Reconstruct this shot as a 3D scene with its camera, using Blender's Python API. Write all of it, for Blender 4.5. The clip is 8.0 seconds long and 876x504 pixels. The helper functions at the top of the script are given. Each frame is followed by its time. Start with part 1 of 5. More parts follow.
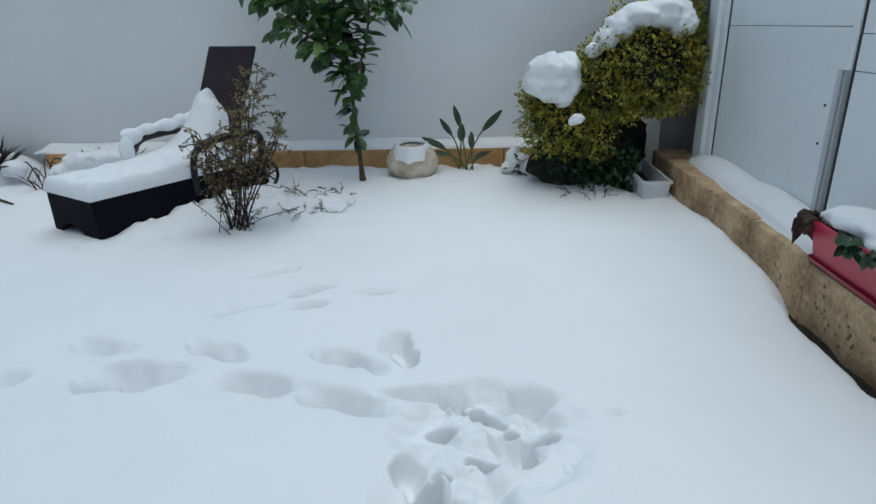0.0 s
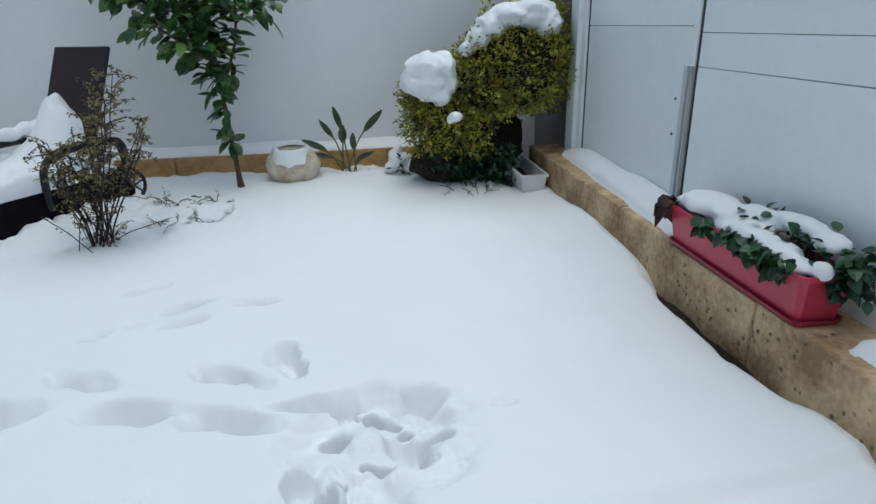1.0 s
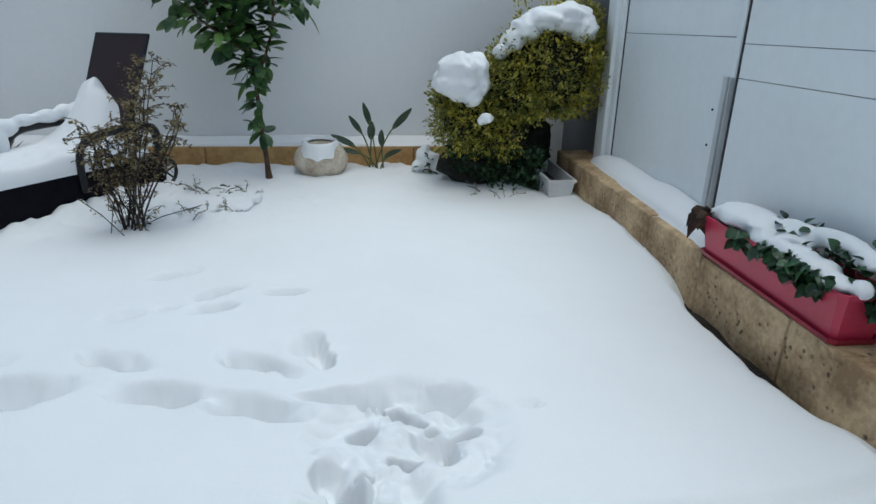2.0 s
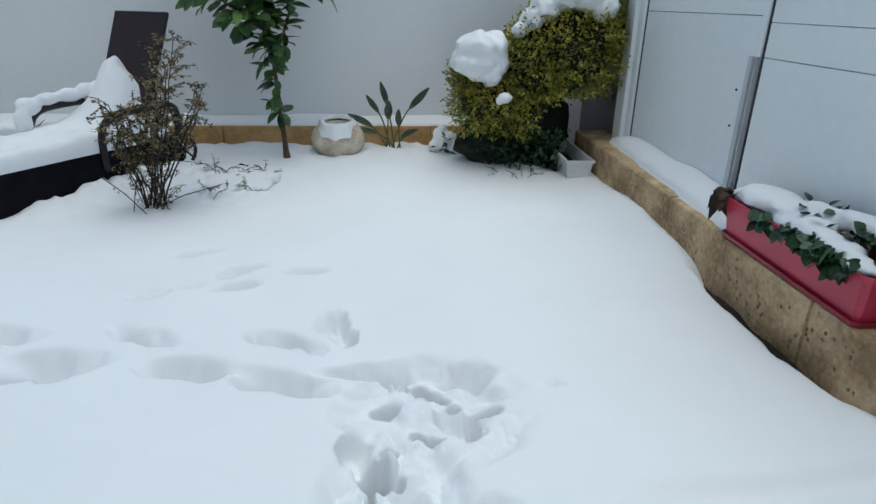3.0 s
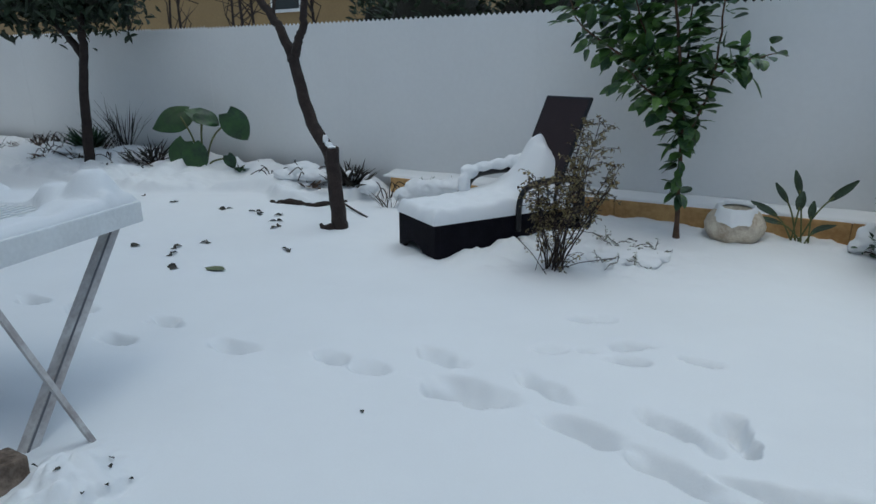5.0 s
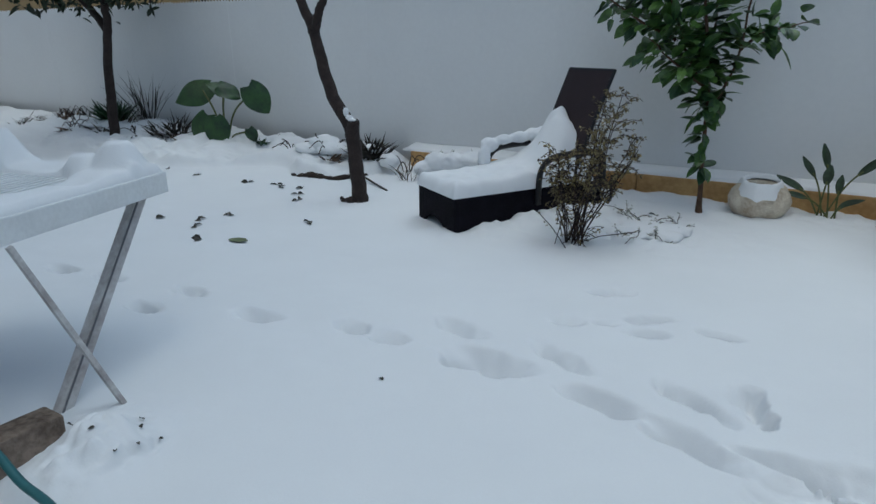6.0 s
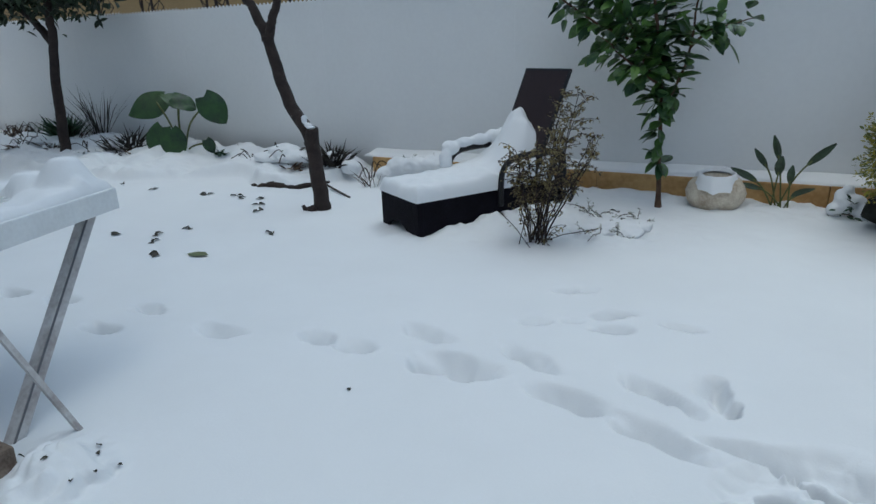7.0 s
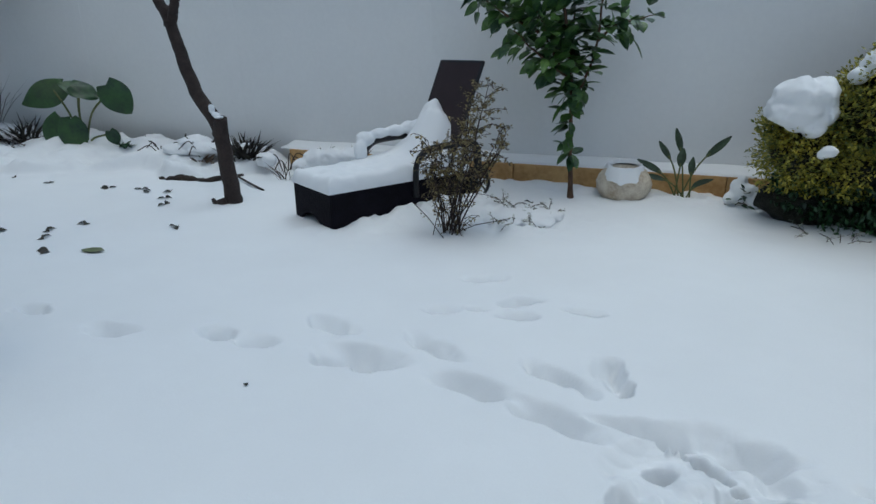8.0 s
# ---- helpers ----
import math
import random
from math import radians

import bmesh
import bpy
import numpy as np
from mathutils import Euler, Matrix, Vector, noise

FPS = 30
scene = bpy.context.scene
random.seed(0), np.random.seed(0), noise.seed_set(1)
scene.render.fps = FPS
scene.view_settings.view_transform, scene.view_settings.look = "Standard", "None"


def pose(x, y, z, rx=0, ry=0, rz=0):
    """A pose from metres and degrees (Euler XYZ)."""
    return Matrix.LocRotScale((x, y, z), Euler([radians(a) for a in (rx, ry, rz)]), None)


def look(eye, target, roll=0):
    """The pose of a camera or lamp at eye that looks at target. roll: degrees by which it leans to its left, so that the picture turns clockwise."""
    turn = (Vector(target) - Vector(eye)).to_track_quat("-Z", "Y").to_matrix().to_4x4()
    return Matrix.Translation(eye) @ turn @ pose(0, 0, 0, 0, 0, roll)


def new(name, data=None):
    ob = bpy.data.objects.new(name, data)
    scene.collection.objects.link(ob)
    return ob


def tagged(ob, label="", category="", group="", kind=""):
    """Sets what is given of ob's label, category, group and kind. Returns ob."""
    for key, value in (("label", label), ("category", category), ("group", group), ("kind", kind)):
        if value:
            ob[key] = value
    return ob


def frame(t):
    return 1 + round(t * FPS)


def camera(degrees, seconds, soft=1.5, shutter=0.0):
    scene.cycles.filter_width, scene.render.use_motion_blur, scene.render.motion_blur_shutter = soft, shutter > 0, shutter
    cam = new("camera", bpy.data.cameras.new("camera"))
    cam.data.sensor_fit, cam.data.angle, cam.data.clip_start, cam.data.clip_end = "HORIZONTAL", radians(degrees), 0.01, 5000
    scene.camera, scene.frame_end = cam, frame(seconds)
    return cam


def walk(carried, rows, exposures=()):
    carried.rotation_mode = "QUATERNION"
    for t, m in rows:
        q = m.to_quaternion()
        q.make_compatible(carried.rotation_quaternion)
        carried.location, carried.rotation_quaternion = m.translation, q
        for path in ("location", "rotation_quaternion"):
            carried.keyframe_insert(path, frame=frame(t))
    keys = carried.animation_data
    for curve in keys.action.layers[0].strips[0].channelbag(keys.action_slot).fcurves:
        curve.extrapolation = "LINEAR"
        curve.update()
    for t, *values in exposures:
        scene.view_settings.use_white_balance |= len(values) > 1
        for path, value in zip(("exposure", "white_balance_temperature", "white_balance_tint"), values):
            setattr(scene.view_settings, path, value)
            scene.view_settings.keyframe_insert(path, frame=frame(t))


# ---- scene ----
cam = camera(72.5, 8.0)
PATH = [
    (0, (0.545, 0.605, 1.078), (0.408, 2.470, 0.368), -1.6),
    (0.2, (0.558, 0.598, 1.081), (0.606, 2.470, 0.377), -1.0),
    (0.5, (0.585, 0.597, 1.068), (0.720, 2.464, 0.364), -1.2),
    (0.7, (0.588, 0.617, 1.068), (0.798, 2.473, 0.353), -1.3),
    (1, (0.576, 0.627, 1.068), (0.795, 2.482, 0.352), -1.4),
    (1.5, (0.552, 0.623, 1.075), (0.666, 2.490, 0.368), -0.7),
    (1.7, (0.537, 0.631, 1.067), (0.710, 2.498, 0.371), 0.7),
    (2.8, (0.483, 0.594, 1.057), (0.634, 2.429, 0.276), 1.8),
    (3, (0.481, 0.612, 1.066), (0.611, 2.452, 0.292), 0.9),
    (3.2, (0.448, 0.616, 1.071), (0.481, 2.455, 0.284), -0.1),
    (3.5, (0.404, 0.592, 1.095), (0.181, 2.403, 0.275), -3.5),
    (3.7, (0.362, 0.585, 1.095), (-0.055, 2.337, 0.226), -3.2),
    (4, (0.333, 0.563, 1.114), (-0.343, 2.257, 0.293), -3.4),
    (4.2, (0.313, 0.543, 1.129), (-0.457, 2.233, 0.386), -3.1),
    (4.5, (0.308, 0.513, 1.138), (-0.612, 2.188, 0.550), -2.5),
    (4.7, (0.270, 0.496, 1.142), (-0.662, 2.176, 0.586), -0.8),
    (5.8, (0.256, 0.479, 1.132), (-0.727, 2.096, 0.484), 0.3),
    (6, (0.276, 0.470, 1.131), (-0.724, 2.075, 0.480), -0.3),
    (6.5, (0.285, 0.485, 1.131), (-0.672, 2.118, 0.486), -0.3),
    (7, (0.286, 0.496, 1.130), (-0.625, 2.157, 0.489), -1.8),
    (7.5, (0.289, 0.515, 1.120), (-0.617, 2.176, 0.470), -1.3),
    (7.8, (0.313, 0.535, 1.108), (-0.555, 2.215, 0.455), -0.6),
    (8, (0.379, 0.561, 1.090), (-0.327, 2.313, 0.433), -0.5),
]
walk(cam, [(t, look(eye, target, roll)) for t, eye, target, roll in PATH],
     [(t, stops, kelvin, -3) for t, stops, kelvin in ((0.0, -0.01, 5900), (0.5, 0.1, 5920), (1.0, 0.15, 5950), (3.0, 0.12, 5950), (3.5, 0.01, 5870), (4.0, -0.21, 5800), (4.5, -0.23, 5780), (5.8, -0.34, 5780), (6.5, -0.25, 5780), (8.0, -0.19, 5780))])


# ---- world and light ----
world = bpy.data.worlds.new("world")
scene.world = world
world.use_nodes = True
wn = world.node_tree
sky = wn.nodes.new("ShaderNodeTexSky")
sky.sky_type, sky.sun_disc = "NISHITA", False
sky.sun_elevation, sky.sun_rotation = radians(76), radians(180)
sky.dust_density, sky.air_density, sky.ozone_density = 4.5, 1.0, 2.0
wn.links.new(sky.outputs[0], wn.nodes["Background"].inputs[0])
wn.nodes["Background"].inputs[1].default_value = 0.12
sun = new("sun", bpy.data.lights.new("sun", "SUN"))
sun.data.energy, sun.data.angle, sun.data.color = 0.79, radians(40), (0.97, 0.98, 1.0)
sun.matrix_world = look((1.4, 3.8, 9.0), (0.0, 0.0, 0.4))


# ---- materials ----
def material(name, colour, rough=0.6, dark=0.75, scale=8.0, fine=60.0, bump=0.2, metal=0.0, depth=0.01, second=None, island=0.0, pits=0.0):
    """A surface with patches at a coarse scale, grain at a fine one, and relief. second: the patches' colour;
    island: how much single leaves differ; pits: small dark holes."""
    m = bpy.data.materials.new(name)
    m.use_nodes = True
    n, k = m.node_tree.nodes, m.node_tree.links
    b = n["Principled BSDF"]
    co = n.new("ShaderNodeTexCoord")
    big, small = n.new("ShaderNodeTexNoise"), n.new("ShaderNodeTexNoise")
    big.inputs["Scale"].default_value, small.inputs["Scale"].default_value = scale, fine
    big.inputs["Detail"].default_value = small.inputs["Detail"].default_value = 5
    mix = n.new("ShaderNodeMix")
    mix.data_type = "RGBA"
    mix.inputs[6].default_value = (*(second or [c * dark for c in colour]), 1)
    mix.inputs[7].default_value = (*colour, 1)
    add = n.new("ShaderNodeMath")
    add.operation = "MULTIPLY_ADD"
    add.inputs[1].default_value = 0.5
    ramp = n.new("ShaderNodeMapRange")
    ramp.inputs[1].default_value, ramp.inputs[2].default_value = 0.55, 0.95
    for tex in (big, small):
        k.new(co.outputs["Object"], tex.inputs["Vector"])
    k.new(small.outputs[0], add.inputs[0])
    k.new(big.outputs[0], add.inputs[2])
    k.new(add.outputs[0], ramp.inputs[0])
    factor, height, shade = ramp.outputs[0], add.outputs[0], mix.outputs[2]
    if island:
        geo = n.new("ShaderNodeNewGeometry")
        vary = n.new("ShaderNodeMath")
        vary.operation = "MULTIPLY_ADD"
        vary.inputs[1].default_value, vary.inputs[2].default_value = island, -island / 2
        k.new(geo.outputs["Random Per Island"], vary.inputs[0])
        both = n.new("ShaderNodeMath")
        both.operation, both.use_clamp = "ADD", True
        k.new(vary.outputs[0], both.inputs[0])
        k.new(factor, both.inputs[1])
        factor = both.outputs[0]
    k.new(factor, mix.inputs[0])
    if pits:
        vor = n.new("ShaderNodeTexVoronoi")
        vor.inputs["Scale"].default_value = 38
        k.new(co.outputs["Object"], vor.inputs["Vector"])
        hole = n.new("ShaderNodeMapRange")
        hole.inputs[1].default_value, hole.inputs[2].default_value = 0.12, 0.3
        k.new(vor.outputs["Distance"], hole.inputs[0])
        thin = n.new("ShaderNodeTexNoise")
        thin.inputs["Scale"].default_value = 9
        k.new(co.outputs["Object"], thin.inputs["Vector"])
        gate = n.new("ShaderNodeMapRange")
        gate.inputs[1].default_value, gate.inputs[2].default_value = 0.5, 0.6
        gate.inputs[3].default_value, gate.inputs[4].default_value = 1.0, 0.0
        k.new(thin.outputs[0], gate.inputs[0])
        keep = n.new("ShaderNodeMath")
        keep.operation = "MAXIMUM"
        k.new(hole.outputs[0], keep.inputs[0])
        k.new(gate.outputs[0], keep.inputs[1])
        dk = n.new("ShaderNodeMix")
        dk.data_type = "RGBA"
        dk.inputs[6].default_value = (*[c * 0.3 for c in colour], 1)
        k.new(keep.outputs[0], dk.inputs[0])
        k.new(shade, dk.inputs[7])
        shade = dk.outputs[2]
        deep = n.new("ShaderNodeMath")
        deep.operation = "MULTIPLY_ADD"
        deep.inputs[1].default_value = pits
        k.new(keep.outputs[0], deep.inputs[0])
        k.new(height, deep.inputs[2])
        height = deep.outputs[0]
    k.new(shade, b.inputs["Base Color"])
    b.inputs["Roughness"].default_value, b.inputs["Metallic"].default_value = rough, metal
    bu = n.new("ShaderNodeBump")
    bu.inputs["Strength"].default_value, bu.inputs["Distance"].default_value = bump, depth
    k.new(height, bu.inputs["Height"])
    k.new(bu.outputs[0], b.inputs["Normal"])
    return m


def woven(name, colour):
    """Plastic rattan: strands over and under, 9 mm wide."""
    m = material(name, colour, 0.75, 0.5, 10, 80, 0.2)
    m.node_tree.nodes["Principled BSDF"].inputs["Specular IOR Level"].default_value = 0.1
    n, k = m.node_tree.nodes, m.node_tree.links
    co = n.new("ShaderNodeTexCoord")
    chk = n.new("ShaderNodeTexChecker")
    chk.inputs["Scale"].default_value = 55
    k.new(co.outputs["Object"], chk.inputs["Vector"])
    wav = n.new("ShaderNodeTexWave")
    wav.inputs["Scale"].default_value = 28
    k.new(co.outputs["Object"], wav.inputs["Vector"])
    mul = n.new("ShaderNodeMath")
    mul.operation = "MULTIPLY_ADD"
    mul.inputs[1].default_value = 0.6
    k.new(chk.outputs["Fac"], mul.inputs[0])
    k.new(wav.outputs["Fac"], mul.inputs[2])
    bu = n.new("ShaderNodeBump")
    bu.inputs["Strength"].default_value, bu.inputs["Distance"].default_value = 0.7, 0.004
    k.new(mul.outputs[0], bu.inputs["Height"])
    k.new(bu.outputs[0], n["Principled BSDF"].inputs["Normal"])
    return m


SNOW = material("snow", (0.79, 0.806, 0.822), 0.7, 0.97, 2.5, 140.0, 0.3, 0, 0.004)
WALL = material("grey_white_painted_sheet", (0.79, 0.8, 0.806), 0.45, 0.95, 0.9, 25.0, 0.04)
PANEL = material("white_gate_panel", (0.84, 0.88, 0.89), 0.25, 0.93, 1.6, 20.0, 0.03)
# grey darkened to carry the corner wall's shadow; the leg groove shares it
GREYWALL = material("shadow_grey", (0.17, 0.17, 0.18), 0.8, 0.8, 3, 60.0, 0.2)
COVER = material("grey_cover_strip", (0.5, 0.53, 0.55), 0.4, 0.9, 3, 30.0, 0.05)
# for the added unseen walls; pale so they bounce light onto the gate
PLASTER = material("added_wall_pale", (0.72, 0.7, 0.67), 0.9, 0.85, 1.5, 50.0, 0.2)
STONE = material("limestone", (0.62, 0.46, 0.27), 0.85, 0.55, 6.0, 45.0, 0.9, 0, 0.02, (0.25, 0.16, 0.08), 0, 1.6)
STONE2 = material("smooth_limestone", (0.56, 0.36, 0.15), 0.85, 0.6, 4.0, 30.0, 0.5, 0, 0.012, (0.34, 0.19, 0.07))
SOIL = material("wet_soil", (0.035, 0.024, 0.016), 0.9, 0.5, 12, 80, 0.9, 0, 0.02)
RATTAN = woven("dark_rattan", (0.009, 0.008, 0.013))
SLING = material("dark_brown_sling", (0.02, 0.009, 0.012), 0.75, 0.7, 8, 120, 0.2)
BLACK = material("black_metal", (0.012, 0.012, 0.014), 0.4, 0.7, 12, 60, 0.1, 0.3)
RED = material("raspberry_plastic", (0.5, 0.03, 0.075), 0.38, 0.8, 5.0, 60.0, 0.08)
REDDARK = material("raspberry_tray", (0.3, 0.012, 0.035), 0.4, 0.8, 5.0, 60.0, 0.08)
BARK = material("bark", (0.04, 0.027, 0.023), 0.9, 0.5, 14.0, 60.0, 0.9, 0, 0.02)
PALEBARK = material("brown_bark", (0.13, 0.075, 0.045), 0.9, 0.5, 14.0, 60.0, 0.9, 0, 0.015)
LEAF = material("laurel_leaf", (0.09, 0.175, 0.035), 0.4, 0.4, 9.0, 50.0, 0.15, 0, 0.01, (0.02, 0.055, 0.02), 1.0)
PRIVET = material("privet_leaf", (0.5, 0.43, 0.06), 0.5, 0.5, 5.0, 50.0, 0.2, 0, 0.01, (0.09, 0.12, 0.025), 1.0)
# near-black filler: the shade inside bushes and crowns is put into the colour
CORE = material("inner_shade_dark", (0.014, 0.015, 0.007), 0.9, 0.4, 14.0, 50.0, 0.9, 0, 0.03)
NANDINA = material("nandina_leaf", (0.3, 0.24, 0.1), 0.6, 0.5, 9.0, 50.0, 0.2, 0, 0.01, (0.04, 0.022, 0.014), 1.2)
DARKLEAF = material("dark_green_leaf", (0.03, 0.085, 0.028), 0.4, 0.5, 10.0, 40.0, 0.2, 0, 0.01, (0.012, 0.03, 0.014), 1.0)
BIGLEAF = material("elephant_ear_leaf", (0.034, 0.09, 0.02), 0.45, 0.5, 7.0, 30.0, 0.25, 0, 0.01, (0.014, 0.035, 0.016), 0.9)
STREL = material("strelitzia_leaf", (0.05, 0.085, 0.045), 0.4, 0.6, 10.0, 40.0, 0.2, 0, 0.01, (0.025, 0.04, 0.02), 0.6)
FROSTED = material("frosted_leaf", (0.55, 0.56, 0.5), 0.7, 0.6, 30.0, 60.0, 0.2, 0, 0.01, (0.12, 0.13, 0.09), 1.0)
STEM = material("olive_stem", (0.12, 0.14, 0.04), 0.6, 0.6, 10.0, 40.0, 0.2)
DRY = material("dry_brown_leaf", (0.13, 0.085, 0.055), 0.8, 0.5, 10.0, 40.0, 0.3, 0, 0.01, (0.04, 0.028, 0.022), 1.0)
CONIFER = material("far_evergreen", (0.03, 0.05, 0.022), 0.7, 0.5, 3.0, 30.0, 0.2, 0, 0.01, (0.012, 0.02, 0.01), 1.0)
POT = material("whitewashed_pot", (0.72, 0.66, 0.54), 0.9, 0.6, 10.0, 60.0, 0.6, 0, 0.01, (0.42, 0.34, 0.25))
TROUGH = material("pale_grey_plastic", (0.68, 0.69, 0.7), 0.45, 0.85, 6.0, 50.0, 0.1)
TABLE = material("weathered_white_metal", (0.8, 0.82, 0.82), 0.5, 0.85, 6.0, 70.0, 0.2)
LEG = material("grey_leg_metal", (0.6, 0.59, 0.58), 0.55, 0.7, 12.0, 70.0, 0.3, 0, 0.01, (0.36, 0.33, 0.32))
TIMBER = material("weathered_timber", (0.27, 0.21, 0.165), 0.85, 0.5, 6.0, 50.0, 0.9, 0, 0.02, (0.06, 0.04, 0.026))
HOSE = material("teal_hose", (0.03, 0.13, 0.14), 0.4, 0.7, 6.0, 50.0, 0.1)
OCHRE = material("ochre_render", (0.31, 0.215, 0.1), 0.9, 0.8, 0.6, 12.0, 0.2)
GAP = material("dark_gap", (0.06, 0.062, 0.066), 0.8, 0.7, 9, 60, 0.2)
WITHERED = material("dark_wet_leaf", (0.045, 0.04, 0.03), 0.7, 0.5, 10.0, 40.0, 0.3, 0, 0.01, (0.02, 0.018, 0.016), 1.0)
GLASS = material("dark_window_glass", (0.03, 0.035, 0.04), 0.1, 0.8, 1.0, 8.0, 0.02)
ROOF = material("snowy_roof", (0.75, 0.77, 0.8), 0.8, 0.9, 1.0, 20.0, 0.2)


# ---- builders ----
def part(name, bm, mat, parent=None, label="", smooth=False):
    me = bpy.data.meshes.new(name)
    bm.to_mesh(me)
    bm.free()
    me.materials.append(mat)
    if smooth:
        for p in me.polygons:
            p.use_smooth = True
    ob = new(name, me)
    ob.parent = parent
    return tagged(ob, label)


def thing(name, m, label, category, group="", kind=""):
    ob = new(name)
    ob.empty_display_size = 0.1
    ob.matrix_world = m
    return tagged(ob, label, category, group, kind)


def box(bm, x0, x1, y0, y1, z0, z1, taper=0.0, bevel=0.0):
    r = bmesh.ops.create_cube(bm, size=1)
    cx, cy = (x0 + x1) / 2, (y0 + y1) / 2
    for v in r["verts"]:
        low = v.co.z < 0
        p = Vector((x0 + (v.co.x + 0.5) * (x1 - x0), y0 + (v.co.y + 0.5) * (y1 - y0), z0 + (v.co.z + 0.5) * (z1 - z0)))
        if low and taper:
            p.x += taper if p.x < cx else -taper
            p.y += taper if p.y < cy else -taper
        v.co = p
    if bevel:
        edges = list({e for v in r["verts"] for e in v.link_edges})
        bmesh.ops.bevel(bm, geom=edges, offset=bevel, segments=2, profile=0.6, affect="EDGES")


def boxed(name, mat, parent, *b, taper=0.0, bevel=0.0, label=""):
    bm = bmesh.new()
    box(bm, *b, taper=taper, bevel=bevel)
    return part(name, bm, mat, parent, label)


def tube(bm, pts, radii, sides=8, flat=1.0):
    """A swept tube through the points. flat: its width across, against its thickness."""
    pts = [Vector(p) for p in pts]
    if not hasattr(radii, "__len__"):
        radii = [radii] * len(pts)
    rings, side = [], None
    for i, p in enumerate(pts):
        d = (pts[min(i + 1, len(pts) - 1)] - pts[max(i - 1, 0)]).normalized()
        if side is None:
            side = d.cross(Vector((0.31, 0.17, 0.93)))
            if side.length < 0.2:
                side = d.cross(Vector((1, 0, 0)))
        side = (side - d * side.dot(d)).normalized()
        up = d.cross(side)
        rings.append([bm.verts.new(p + radii[i] * (math.cos(a) * side * flat + math.sin(a) * up))
                      for a in (2 * math.pi * j / sides for j in range(sides))])
    for a, b in zip(rings, rings[1:]):
        for j in range(sides):
            bm.faces.new((a[j], a[(j + 1) % sides], b[(j + 1) % sides], b[j]))
    bm.faces.new(rings[0][::-1])
    bm.faces.new(rings[-1])


def spline(pts, n=6):
    """Points along a smooth curve through the given ones."""
    p = [Vector(q) for q in pts]
    p = [2 * p[0] - p[1]] + p + [2 * p[-1] - p[-2]]
    out = []
    for i in range(1, len(p) - 2):
        for j in range(n):
            t = j / n
            out.append(0.5 * (2 * p[i] + (p[i + 1] - p[i - 1]) * t + (2 * p[i - 1] - 5 * p[i] + 4 * p[i + 1] - p[i + 2]) * t * t
                              + (3 * p[i] - p[i - 1] - 3 * p[i + 1] + p[i + 2]) * t ** 3))
    out.append(p[-2])
    return out


def wobbled(pts, amount, seed):
    return [Vector(p) + amount * Vector(noise.noise_vector(Vector((i * 0.7, seed * 3.1, 0.3)))) for i, p in enumerate(pts)]


OVAL = ((0, 0.0), (0.16, 0.62), (0.4, 1.0), (0.65, 0.9), (0.86, 0.48), (1, 0.0))
PLAIN = ((0, 0.0), (0.3, 0.85), (0.65, 0.9), (1, 0.0))


def leaf(bm, at, way, length, width, fold=0.25, droop=0.2, normal=None, shape=PLAIN):
    """One folded leaf from its base along way. shape: how far along, and how wide there."""
    way = Vector(way).normalized()
    up = Vector(normal or (random.gauss(0, 0.5), random.gauss(0, 0.5), 1))
    side = way.cross(up)
    if side.length < 0.05:
        side = way.cross(Vector((1, 0.2, 0)))
    side.normalize()
    up = side.cross(way)
    at = Vector(at)
    mid, left, right = [], [], []
    for t, w in shape:
        c = at + way * (length * t) - up * (droop * length * t * t)
        mid.append(bm.verts.new(c))
        if w:
            left.append(bm.verts.new(c + side * (width * w / 2) + up * (fold * width * w / 2)))
            right.append(bm.verts.new(c - side * (width * w / 2) + up * (fold * width * w / 2)))
    for s, flip in ((left, False), (right, True)):
        inner = [(mid[i + 1], mid[i + 2], s[i + 1], s[i]) for i in range(len(s) - 1)]
        for f in [(mid[0], mid[1], s[0])] + inner + [(mid[-2], mid[-1], s[-1])]:
            bm.faces.new(f[::-1] if flip else f)


def lump(bm, c, r, rough=0.25, fine=3, freq=2.2, seed=0.0, floor=None):
    """A soft uneven lump: a ball of snow, a mass of twigs. floor: the height under which it is cut flat."""
    made = bmesh.ops.create_icosphere(bm, subdivisions=fine, radius=1)
    for v in made["verts"]:
        d = v.co.normalized()
        k = 1 + rough * noise.noise(d * freq + Vector((seed, seed * 0.7, 1.3))) + rough * 0.4 * noise.noise(d * freq * 3.1 + Vector((seed, 2.0, 0)))
        p = Vector((d.x * r[0], d.y * r[1], d.z * r[2])) * k + Vector(c)
        if floor is not None and p.z < floor:
            p.z = floor
        v.co = p


def lumps(name, mat, parent, rows, label="", rough=0.25, fine=3, freq=2.2):
    bm = bmesh.new()
    for i, (c, r) in enumerate(rows):
        lump(bm, c, r, rough, fine, freq, i * 1.7 + len(rows))
    return part(name, bm, mat, parent, label, True)


def snow_pile(name, rows, label, category="snow", voxel=0.009):
    ob = lumps(name, SNOW, None, rows, "", 0.22, 3, 2.4)
    melt = ob.modifiers.new("melt", "REMESH")
    melt.mode, melt.voxel_size, melt.use_smooth_shade = "VOXEL", voxel, True
    soft = ob.modifiers.new("soft", "SMOOTH")
    soft.factor, soft.iterations = 0.5, 8
    return tagged(ob, label, category, kind="stuff")


def smoothstep(a, b, x):
    t = np.clip((np.asarray(x, float) - a) / (b - a), 0, 1)
    return t * t * (3 - 2 * t)


def hashed(i, j, seed):
    v = np.sin(i * 127.1 + j * 311.7 + seed * 74.7) * 43758.5453
    return v - np.floor(v)


